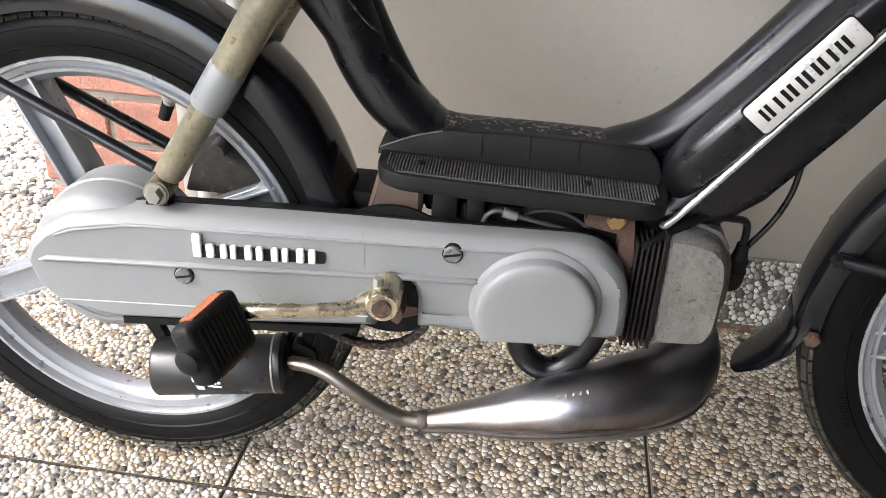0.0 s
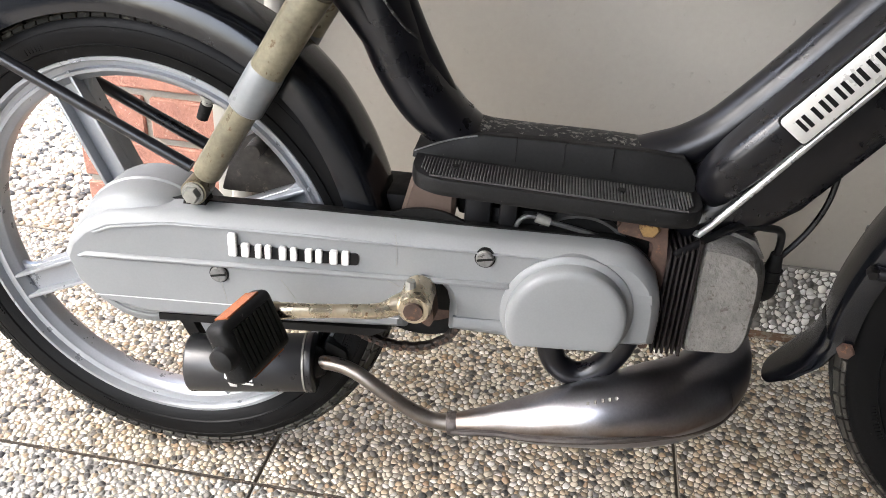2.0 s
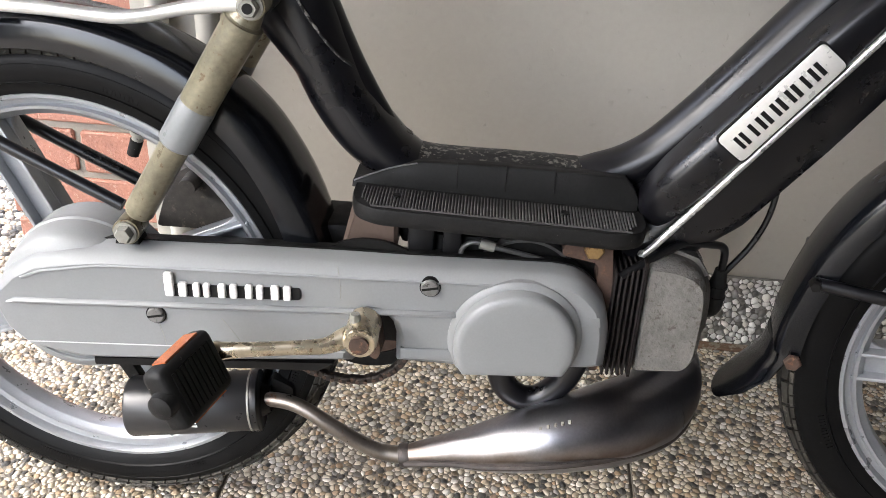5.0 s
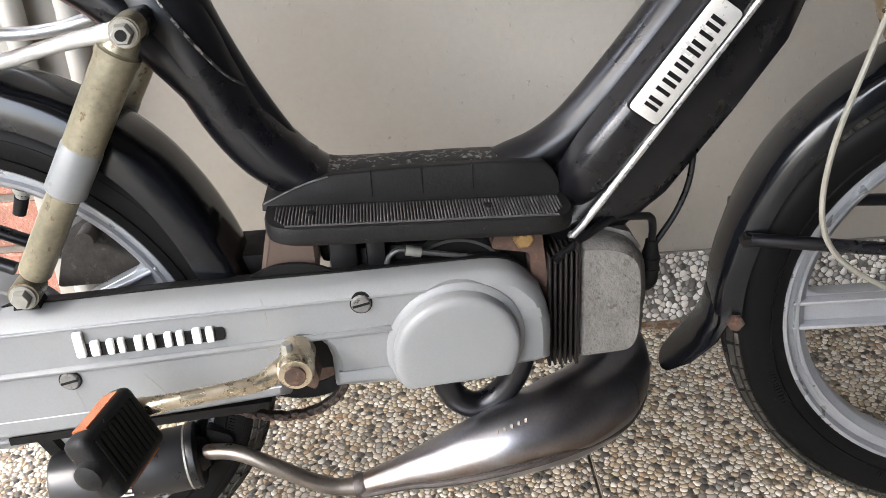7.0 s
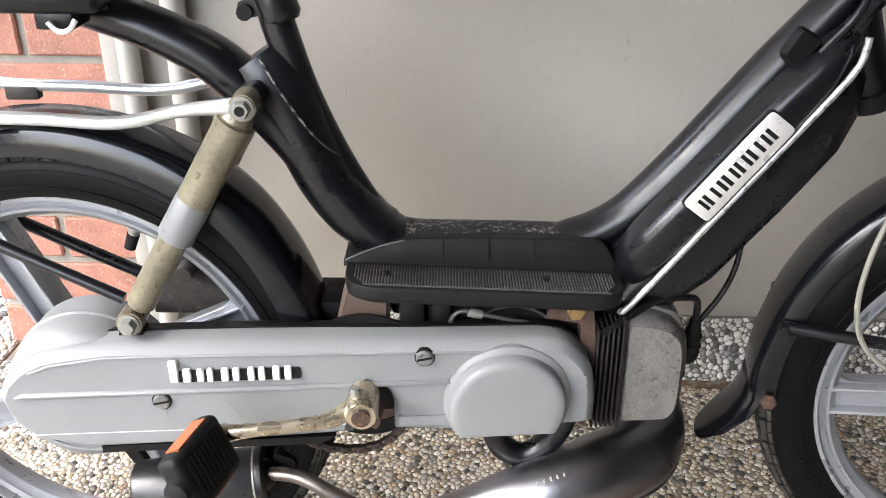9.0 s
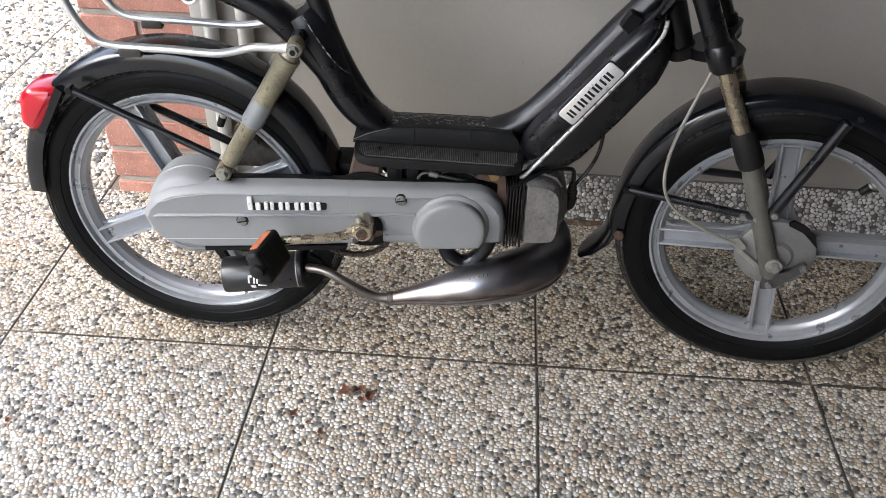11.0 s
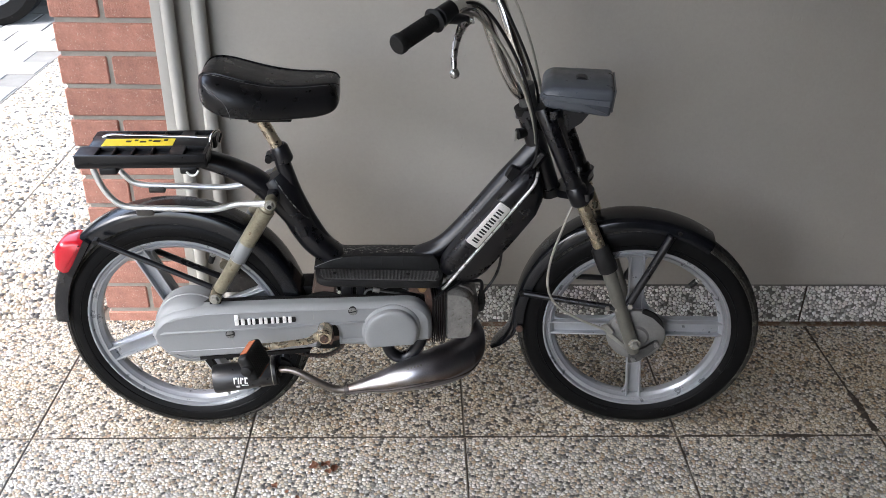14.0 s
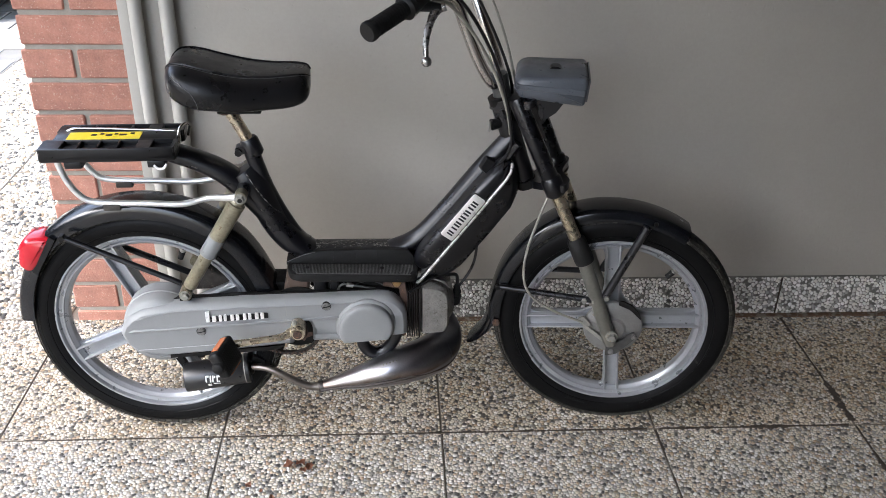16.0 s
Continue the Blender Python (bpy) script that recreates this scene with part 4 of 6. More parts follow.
frame_body = bp("frame", loft_along([(0.395, 0.694, 0.018, 0.022), (0.452, 0.678, 0.020, 0.026), (0.505, 0.658, 0.021, 0.028), (0.556, 0.628, 0.023, 0.030), (0.605, 0.575, 0.024, 0.032), (0.651, 0.516, 0.0245, 0.033), (0.681, 0.475, 0.027, 0.035), (0.708, 0.449, 0.026, 0.036), (0.735, 0.436, 0.024, 0.036), (0.765, 0.432, 0.024, 0.036)]), m_black, None, "glossy black pressed steel frame with scratches")
bp("seat_tube", tube([(0.607, 0, 0.694), (0.612, 0, 0.668), (0.630, 0, 0.608), (0.650, 0, 0.560), (0.668, 0, 0.526), (0.688, 0, 0.495), (0.706, 0, 0.474)], [0.0160, 0.0165, 0.0158, 0.0150, 0.0135, 0.0110, 0.006], 18, 4), m_black, frame_body, "black seat tube")
bp("frame_seam", tube([(0.598, -0.0285, 0.640), (0.610, -0.0298, 0.618), (0.623, -0.0318, 0.597), (0.636, -0.0318, 0.578), (0.652, -0.0270, 0.557), (0.664, -0.0180, 0.545)], 0.0014, 8, 4), m_chip, frame_body, "scuffed weld seam")
bp("frame_web", loft_along([(0.583, 0.634, 0.034, 0.024), (0.5925, 0.620, 0.039, 0.028), (0.6095, 0.5960, 0.0375, 0.031), (0.6295, 0.5580, 0.0310, 0.033), (0.6495, 0.5130, 0.0293, 0.0335), (0.674, 0.4770, 0.0278, 0.035), (0.704, 0.4530, 0.0262, 0.0355)], 28), m_black, frame_body)
bp("seat_post", rod((0.567, 0, 0.780), (0.611, 0, 0.688), 0.0125, 16), m_rustchrome, frame_body, "worn metal seat post")
bp("seat_clamp", tube([(0.604, 0, 0.706), (0.606, 0, 0.701), (0.616, 0, 0.674), (0.617, 0, 0.670)], [0.016, 0.0195, 0.0195, 0.016], 16, 1), m_black, frame_body)
bp("clamp_bolt", rod((0.585, -0.018, 0.680), (0.585, 0.018, 0.680), 0.0075, 10), m_dark, frame_body)
bp("clamp_ear", plate(rounded([(0.578, 0.672), (0.578, 0.689), (0.602, 0.694), (0.606, 0.678)], 0.005), [(0.012, 0.0), (-0.012, 0.0)]), m_black, frame_body)

# the steep front beam: s runs up it, d across it
BU, BN = Vector((0.601, 0.799)), Vector((-0.799, 0.601))


def beam(s, d):
    p = Vector((0.949, 0.411)) + BU * s + BN * d
    return p.x, p.y


rings = []
for s, top, bot in ((-0.030, 0.040, -0.030), (0.0, 0.035, -0.055), (0.06, 0.037, -0.070), (0.16, 0.035, -0.071), (0.23, 0.033, -0.069), (0.265, 0.032, -0.058), (0.295, 0.031, -0.036), (0.315, 0.029, -0.004), (0.350, 0.025, 0.004)):
    ring = []
    for d, w in ((top, 0.0), (top - 0.004, 0.012), (top - 0.010, 0.018), (top - 0.016, 0.024), (top - 0.024, 0.036), (0.5 * (top + bot), 0.052), (bot + 0.02, 0.050), (bot, 0.034)):
        x, z = beam(s, d)
        ring.append((x, -w, z))
    rings.append(ring + [(x, -y, z) for x, y, z in ring[::-1] if abs(y) > 1e-6])
front_beam = bp("frame_beam", loft(rings), m_black, None, "black sloping front frame beam", auto=50)
bp("beam_ridge", tube([(beam(s, d)[0], 0.0, beam(s, d)[1]) for s, d in ((-0.018, 0.070), (0.000, 0.059), (0.020, 0.047), (0.045, 0.037), (0.075, 0.031), (0.14, 0.0265), (0.25, 0.0245), (0.352, 0.020))], [0.020, 0.020, 0.0195, 0.0195, 0.0200, 0.0205, 0.0205, 0.0190], 20, 5, flat=1.3), m_black, front_beam)
def panel_mesh(s):
    """A bulging panel, sunk at its ends: stations along the beam of (run, outer y, top)."""
    rings = []
    for q, y, top in ((0.006, 0.044, 0.014), (0.012, 0.054, 0.022), (0.022, 0.0625, 0.029), (0.038, 0.0690, 0.034), (0.062, 0.0725, 0.0355), (0.100, 0.0738, 0.0345), (0.160, 0.0738, 0.0330),
                      (0.225, 0.0735, 0.0310), (0.270, 0.0715, 0.0270), (0.298, 0.0670, 0.0225), (0.312, 0.0590, 0.0180), (0.318, 0.0500, 0.0140)):
        lo = -0.0045 if q < 0.29 else 0.001
        ring = [(lo, y * 0.90), (lo + 0.002, y * 0.965), (lo + 0.006, y * 0.995), (0.5 * (lo + top), y), (top - 0.009, y * 0.99), (top - 0.004, y * 0.955), (top - 0.001, y * 0.89), (top, y * 0.78), (top, 0.030), (lo, 0.030)]
        rings.append([(beam(q, d)[0], s * w, beam(q, d)[1]) for d, w in ring])
    return loft(rings)


for s in (-1,):
    side = bp("side_panel", panel_mesh(s), m_black, front_beam, "glossy black side panel", auto=60)
    bp("trim_strip", tube([(beam(q, d)[0], s * 0.070, beam(q, d)[1]) for q, d in ((-0.014, -0.001), (0.0, -0.006), (0.14, -0.0058), (0.25, -0.006), (0.295, -0.004), (0.318, 0.008))], 0.0034, 10, 3), m_trim, front_beam, "bright metal trim strip")
    pl = rounded([beam(0.109, 0.0000), beam(0.109, 0.0318), beam(0.2225, 0.0302), beam(0.2225, 0.0000)], 0.005, 3)
    nm = bp("name_plate", plate(pl, [(s * 0.0735, 0.0), (s * 0.0765, 0.0), (s * 0.0772, 0.001)]), m_platewhite, front_beam, "white metal name plate with a dark rim and dark bars")
    bp("plate_rim", plate(rounded([beam(0.1075, -0.0014), beam(0.1075, 0.0332), beam(0.2240, 0.0316), beam(0.2240, -0.0014)], 0.006, 3), [(s * 0.072, 0.0), (s * 0.0755, 0.0)]), m_plastic, nm)
    for k, wd in enumerate((0.0095, 0.0045, 0.0105, 0.0105, 0.0105, 0.0045, 0.0105)):
        q = 0.1185 + (0.0, 0.0130, 0.0205, 0.0340, 0.0475, 0.0610, 0.0685)[k] * 1.16
        for a, b in ((0.0, 0.36), (0.62, 1.0)) if wd > 0.006 else ((0.1, 0.9),):
            bp("letter_bar", plate([beam(q + wd * a, 0.0085), beam(q + wd * a, 0.0225), beam(q + wd * b, 0.0225), beam(q + wd * b, 0.0085)], [(s * 0.0765, 0.0), (s * 0.0778, 0.0)]), m_plastic, nm)
far = rounded([beam(0.012, -0.030), beam(0.010, -0.008), beam(0.22, -0.006), beam(0.30, -0.010), beam(0.29, -0.028)], 0.008)
bp("side_panel", plate(far, [(0.030, 0.0), (0.050, 0.0), (0.054, 0.004)]), m_black, front_beam, "glossy black side panel")
bp("beam_cap", plate(rounded([beam(0.258, 0.022), beam(0.262, 0.046), beam(0.292, 0.050), beam(0.296, 0.024)], 0.006), [(-0.034, 0.0), (-0.046, 0.003)]), m_plastic, front_beam, "black plastic choke cover")
bp("head_tube", tube([(1.176, 0, 0.602), (1.171, 0, 0.616), (1.118, 0, 0.765), (1.114, 0, 0.776)], [0.019, 0.0215, 0.0215, 0.019], 20, 1), m_black, frame_body, "black steering head tube")
for x, z in ((1.179, 0.596), (1.112, 0.781)):
    bp("head_bearing", tube([(x + 0.003, 0, z - 0.008), (x - 0.003, 0, z + 0.008)], 0.0225, 20, 1), m_dark, frame_body, "greasy steering head bearing")
bp("lock", tube([(1.125, 0.0, 0.735), (1.108, -0.012, 0.733), (1.096, -0.016, 0.732)], [0.010, 0.011, 0.012], 14, 1), m_plastic, frame_body, "black ignition lock")
bp("key", plate(rounded([(1.0945, 0.722), (1.0945, 0.738), (1.0915, 0.738), (1.0905, 0.716)], 0.001), [(-0.012, 0.0), (-0.021, 0.0)]), m_zinc, frame_body, "small metal key")
bp("handlebar_stem", tube([(1.119, 0, 0.783), (1.113, 0, 0.806), (1.108, 0, 0.824), (1.106, 0, 0.834)], [0.0185, 0.0180, 0.0205, 0.0190], 18, 1), m_stem, frame_body, "dull dark grey handlebar stem")

# ---- handlebar ----
bar_pts = [(0.910, -0.236, 1.018), (0.940, -0.180, 1.022), (0.964, -0.130, 1.020), (0.990, -0.100, 1.012), (1.011, -0.085, 0.992), (1.030, -0.071, 0.946), (1.054, -0.060, 0.888), (1.077, -0.050, 0.844), (1.093, -0.034, 0.824), (1.106, -0.010, 0.820),
           (1.112, 0.012, 0.824), (1.114, 0.036, 0.834), (1.103, 0.056, 0.868), (1.078, 0.074, 0.935), (1.060, 0.105, 0.990), (1.055, 0.160, 1.022), (1.040, 0.225, 1.034)]
bars = bp("handlebar", tube(bar_pts, 0.0112, 16, 6), m_chrome, None, "worn chrome handlebar")
for a, b in (((0.912, -0.234, 1.022), (0.845, -0.303, 0.998)), ((1.043, 0.215, 1.034), (1.000, 0.318, 1.012))):
    a, b = Vector(a), Vector(b)
    d = (b - a).normalized()
    grip = bp("grip", tube([a, a + d * 0.004, a + d * 0.008, b - d * 0.012, b - d * 0.011, b - d * 0.003, b], [0.016, 0.0215, 0.0148, 0.0148, 0.0172, 0.0172, 0.015], 22, 1), m_rubber, bars, "black rubber handlebar grip")
    for k in range(12):
        p = a + d * (0.014 + k * 0.0058)
        bp("grip_rib", tube([p, p + d * 0.003], 0.0156, 18, 1), m_rubber, grip)
    c0 = a - d * 0.028
    bp("lever_clamp", tube([c0 - d * 0.016, c0 - d * 0.014, c0 + d * 0.018, c0 + d * 0.020], [0.013, 0.0165, 0.0165, 0.013], 14, 1), m_plastic, bars, "black lever clamp")
    sgn = -1 if a.y < 0 else 1
    p0 = c0 + Vector((0.034, -sgn * 0.004, -0.016))
    lever = bp("brake_lever", tube([p0 + Vector((0.014, 0, 0.004)), p0, p0 + Vector((-0.014, sgn * 0.020, -0.018)), p0 + Vector((-0.022, sgn * 0.038, -0.046)), p0 + Vector((-0.022, sgn * 0.050, -0.068))], [0.007, 0.0085, 0.0068, 0.0055, 0.0048], 12, 5), m_lever, bars, "aluminium brake lever")
    end = p0 + Vector((-0.022, sgn * 0.053, -0.074))
    b2 = bmesh.new()
    bmesh.ops.create_uvsphere(b2, u_segments=14, v_segments=10, radius=0.0088, matrix=Matrix.Translation(end))
    bp("lever_ball", b2, m_lever, lever)
    bp("lever_bracket", tube([c0 + Vector((0.002, 0, -0.008)), p0 + Vector((0.004, 0, 0.002))], [0.011, 0.008], 10, 1), m_plastic, bars)
# control cables
bp("control_cable", tube([(0.930, -0.190, 1.008), (0.955, -0.150, 1.022), (0.982, -0.122, 1.024), (1.012, -0.105, 1.006), (1.048, -0.090, 0.958), (1.085, -0.075, 0.890), (1.112, -0.064, 0.815), (1.128, -0.058, 0.745), (1.128, -0.060, 0.695), (1.102, -0.052, 0.652)], 0.0034, 8, 6), m_plastic, bars, "black throttle cable")
bp("control_cable", tube([(0.928, -0.192, 1.000), (0.952, -0.152, 1.008), (0.978, -0.124, 1.006), (1.006, -0.106, 0.986), (1.045, -0.090, 0.935), (1.085, -0.068, 0.865), (1.112, -0.052, 0.800), (1.128, -0.030, 0.750), (1.135, -0.020, 0.712)], 0.0034, 8, 6), m_cable, bars, "grey brake cable")
bp("control_cable", tube([(1.000, 0.120, 1.050), (1.045, 0.085, 1.010), (1.090, 0.045, 0.930), (1.125, 0.020, 0.850), (1.138, 0.010, 0.800), (1.140, 0.006, 0.745), (1.136, 0.004, 0.705)], 0.0032, 8, 6), m_plastic, bars, "black control cable")
bp("control_cable", tube([(1.020, 0.130, 1.060), (1.075, 0.095, 1.010), (1.115, 0.060, 0.925), (1.140, 0.030, 0.840), (1.150, 0.022, 0.780), (1.146, 0.015, 0.712)], 0.0026, 8, 6), m_cable, bars, "pale control cable")

# ---- saddle ----
rows = [(0.466, 0.034, 0.826, 0.852), (0.472, 0.066, 0.815, 0.868), (0.487, 0.090, 0.806, 0.878), (0.517, 0.101, 0.793, 0.876), (0.560, 0.103, 0.788, 0.864), (0.610, 0.096, 0.785, 0.853),
        (0.660, 0.082, 0.784, 0.849), (0.704, 0.069, 0.786, 0.850), (0.727, 0.056, 0.795, 0.848), (0.735, 0.036, 0.808, 0.841)]
rings = []
for x, w, z0, z1 in rows:
    zc, ring = (z0 + z1) / 2, []
    for a in np.linspace(0, 2 * math.pi, 28, endpoint=False):
        ca, sa = math.cos(a), math.sin(a)
        ex = 0.55 if sa > 0 else 0.4
        zz = math.copysign(abs(sa) ** ex, sa) * (z1 - z0) / 2
        ww = math.copysign(abs(ca) ** 0.55, ca) * w * (1.0 if sa < 0.2 else 1.0 - 0.18 * sa)
        ring.append((x, ww, zc + zz))
    rings.append(ring)
bm = loft(rings)
bmesh.ops.subdivide_edges(bm, edges=[e for e in bm.edges if abs(e.verts[0].co.x - e.verts[1].co.x) > 0.004], cuts=2, use_grid_fill=True, smooth=0.6)
saddle = bp("saddle", bm, m_vinyl, None, "black vinyl saddle with stitched seams", auto=60)


def saddle_seam(f, name="seam", lift=0.0005, r=0.0016, mtl=None, lo=0, hi=None):
    for s in (-1, 1):
        pts = []
        for x, w, z0, z1 in rows[lo:hi]:
            sa = f
            ca = (1 - sa * sa) ** 0.5
            ww = ca ** 0.55 * w * (1.0 if sa < 0.2 else 1.0 - 0.18 * sa)
            zz = math.copysign(abs(sa) ** (0.55 if sa > 0 else 0.4), sa) * (z1 - z0) / 2
            pts.append((x, s * (ww + lift), (z0 + z1) / 2 + zz + lift))
        bp(name, tube(pts, r, 6, 4), mtl or m_vinyl, saddle)


saddle_seam(0.86, "piping", 0.001, 0.0022)
saddle_seam(0.80, "stitch_line", 0.0006, 0.0004, m_seam)
for s in (-1, 1):
    bp("stitch_line", tube([(0.484, s * 0.082, 0.862), (0.494, s * 0.091, 0.855), (0.508, s * 0.0975, 0.845), (0.522, s * 0.1015, 0.832), (0.530, s * 0.103, 0.815), (0.532, s * 0.100, 0.799)], 0.0007, 6, 4), m_seam, saddle, "dull stitched seam")
bp("saddle_frame", box(0.555, 0.640, -0.040, 0.040, 0.770, 0.787, 0.003), m_dark, saddle, "black metal saddle frame")
bp("saddle_clamp", tube([(0.567, -0.026, 0.777), (0.567, 0.026, 0.777)], 0.014, 14, 1), m_rust, saddle, "rusty saddle clamp")

# ---- luggage rack ----
def make_rack_rail(x0, x1, y0, y1, z0, z1):
    """A deep plastic rail whose top is open between an edge all round and a few crossbars."""
    rail = bp("rack_rail", box(x0, x1, y0, y1, z0, z1 - 0.009, 0.006, 3), m_plastic, None, "black plastic luggage rack rail with open top")
    for y in (y0, y1 - 0.006):
        bp("rack_edge", box(x0 + 0.004, x1 - 0.004, y, y + 0.006, z0 + 0.006, z1, 0.0022, 2), m_plastic, rail)
    long = x1 - x0
    for f0, f1 in ((0.004, 0.160), (0.276, 0.292), (0.420, 0.436), (0.564, 0.580), (0.708, 0.820), (0.965, 0.996)):
        bp("rack_slat", box(x0 + f0 * long, x0 + f1 * long, y0 + 0.003, y1 - 0.003, z1 - 0.012, z1 - 0.0006, 0.0012, 1), m_plastic, rail)
    return rail


rack = make_rack_rail(0.217, 0.474, -0.078, -0.026, 0.6900, 0.7190)
make_rack_rail(0.222, 0.474, 0.036, 0.078, 0.6840, 0.7110)
tray = bp("rack_tray", box(0.232, 0.466, -0.027, 0.037, 0.684, 0.7165, 0.002), m_plastic, None, "black plastic rack tray")
stick = bp("sticker", box(0.258, 0.398, -0.026, 0.014, 0.7165, 0.7180, 0.0005, 1), m_yellow, tray, "bright yellow sticker with small dark bars")
for x, l, y in ((0.302, 0.010, -0.006), (0.318, 0.007, 0.000), (0.330, 0.012, -0.008), (0.346, 0.006, -0.002), (0.356, 0.014, -0.006), (0.376, 0.008, 0.000)):
    bp("letter_bar", box(x, x + l, y, y + 0.008, 0.7178, 0.7186), m_plastic, stick)
spring = bp("rack_clip", tube([(0.232, 0.030, 0.7040), (0.258, 0.030, 0.7190), (0.300, 0.029, 0.7200), (0.440, 0.024, 0.7160), (0.462, 0.020, 0.7140), (0.468, 0.012, 0.7060), (0.466, 0.004, 0.6960)], 0.0030, 10, 5), m_chrome, tray, "chrome spring clip wire")
bp("rack_clip", tube([(0.464, -0.002, 0.6940), (0.470, 0.006, 0.7220), (0.478, 0.022, 0.7300), (0.486, 0.034, 0.7220), (0.480, 0.040, 0.6990)], 0.0030, 10, 5), m_chrome, tray, "chrome wire loop")
for s, y in ((-1, -0.052), (1, 0.058)):
    st = bp("rack_stay", tube([(0.244, y, 0.6880), (0.246, y, 0.672), (0.256, y, 0.640), (0.270, y, 0.616), (0.288, y, 0.600), (0.320, y, 0.5935), (0.400, y, 0.5905), (0.468, y, 0.587), (0.520, y - 0.006 * s, 0.596), (0.560, y + 0.018 * s, 0.607), (0.592, y + 0.030 * s, 0.613)], [0.0064] * 9 + [0.0070, 0.0085], 14, 5), m_satin, None, "chrome luggage rack stay")
    bp("stay_clip", box(0.316, 0.350, y - 0.007, y + 0.007, 0.578, 0.592, 0.002), m_dirty, st, "dull metal clip")
for x in (0.262, 0.418):
    bp("rack_foot", box(x, x + 0.034, -0.074, -0.034, 0.6760, 0.6910, 0.003), m_plastic, rack)
bp("hook", tube([(0.432, -0.079, 0.6840), (0.440, -0.081, 0.6770), (0.450, -0.081, 0.6780), (0.456, -0.079, 0.6860)], 0.0024, 8, 4), m_white, rack, "pale hook")

# ---- rear shock absorbers ----
T, Bq = Vector((0.590, 0, 0.611)), Vector((0.4575, 0, 0.3915))
D = (Bq - T).normalized()
for s in (-1, 1):
    o = Vector((0, s * 0.072, 0))
    sh = bp("shock_absorber", tube([T + o + D * 0.016, T + o + D * 0.020, T + o + D * 0.150, T + o + D * 0.152], [0.013, 0.0175, 0.0168, 0.0150], 22, 1), m_shock, None, "aged beige rear shock absorber with rust specks")
    bp("shock_sleeve", tube([T + o + D * 0.108, T + o + D * 0.110, T + o + D * 0.152, T + o + D * 0.154], [0.0170, 0.0177, 0.0177, 0.0160], 22, 1), m_shroud, sh, "pale worn sleeve")
    bp("shock_body", tube([T + o + D * 0.150, T + o + D * 0.236, T + o + D * 0.240], [0.0142, 0.0142, 0.012], 20, 1), m_shock, sh)
    for e, r in ((T, 0.0125), (Bq, 0.0130)):
        bp("shock_eye", tube([e + o + Vector((0, -0.013, 0)), e + o + Vector((0, 0.013, 0))], r, 18, 1), m_shock, sh)
        bp("shock_nut", bolt(e + o + Vector((0, s * 0.013, 0)), 0.0088, 0.010, (0, s, 0)), m_zinc, sh, "brassy zinc nut")
        bp("washer", tube([e + o + Vector((0, s * 0.012, 0)), e + o + Vector((0, s * 0.0155, 0))], 0.0112, 18, 1), m_zinc, sh)
    bp("shock_ring", tube([T + o + D * 0.019, T + o + D * 0.0195, T + o + D * 0.0255, T + o + D * 0.026], [0.0170, 0.0184, 0.0184, 0.0172], 22, 1), m_shock, sh)
    # dark disc on the upper nut paints the shade of its hollow
    bp("nut_hole", tube([T + o + Vector((0, s * 0.022, 0)), T + o + Vector((0, s * 0.0236, 0))], 0.0046, 12, 1), m_dark, sh)
    bp("shock_neck", tube([T + o + D * 0.004, T + o + D * 0.018], [0.012, 0.015], 16, 1), m_shock, sh)
bp("shock_tab", plate(rounded([(0.578, 0.618), (0.598, 0.622), (0.604, 0.604), (0.592, 0.594)], 0.006), [(0.058, 0.0), (-0.058, 0.0)]), m_black, frame_body)

# ---- footboard ----
def deck_z(x):
    return 0.4385 - 0.042 * (x - 0.675)


out = rounded([(0.670, -0.066), (0.670, 0.050), (0.690, 0.062), (0.932, 0.062), (0.944, 0.050), (0.944, -0.070), (0.938, -0.086), (0.920, -0.095), (0.696, -0.095), (0.677, -0.086)], 0.016)
bm = loft([[(x * (1 - q) + 0.807 * q, y * (1 - q), deck_z(x) - dz) for x, y in out] for q, dz in ((0.012, 0.016), (0.0, 0.0145), (-0.004, 0.010), (-0.002, 0.003), (0.006, 0.0), (0.03, -0.0003))])
deck = bp("footboard", bm, m_rubber, None, "worn black rubber footboard with ribbed edge")
bp("rib_border", tube([(0.690, -0.0885, deck_z(0.690) + 0.0006), (0.800, -0.0885, deck_z(0.80) + 0.0006), (0.928, -0.0885, deck_z(0.928) + 0.0006)], 0.0012, 6, 4), m_ribs, deck, "worn grey rib border")
for k in range(86):
    x = 0.680 + k * 0.00297
    w0, w1 = 0.0490, 0.0880 - max(0.0, 0.014 - 0.0042 * k, 0.014 - 0.0042 * (85 - k))
    b2 = box(x, x + 0.0017, -w1, -w0, -0.001, 0.0021, 0.0005, 1)
    b2.transform(Matrix.Translation((0, 0, deck_z(x))))
    bp("rib", b2, m_ribs, deck)
hump = []
for x, zt in ((0.6665, 0.4400), (0.676, 0.4440), (0.690, 0.4500), (0.708, 0.4565), (0.728, 0.4620), (0.734, 0.4628), (0.800, 0.4635), (0.880, 0.4622), (0.924, 0.4605), (0.932, 0.4520), (0.938, 0.4400)):
    zb = deck_z(x) - 0.004
    prof = [(-0.0425, zb), (-0.0415, zb + 0.30 * (zt - zb)), (-0.0400, zt - 0.0022), (-0.0388, zt - 0.0005), (-0.0372, zt), (-0.030, zt - 0.0015)]
    hump.append([(x, y, z) for y, z in prof] + [(x, -y, zb + (z - zb) * 0.6) for y, z in prof[::-1]])
bp("footboard_hump", loft(hump), m_rubber, deck, "black rubber tunnel cover with pale worn edges", auto=35)
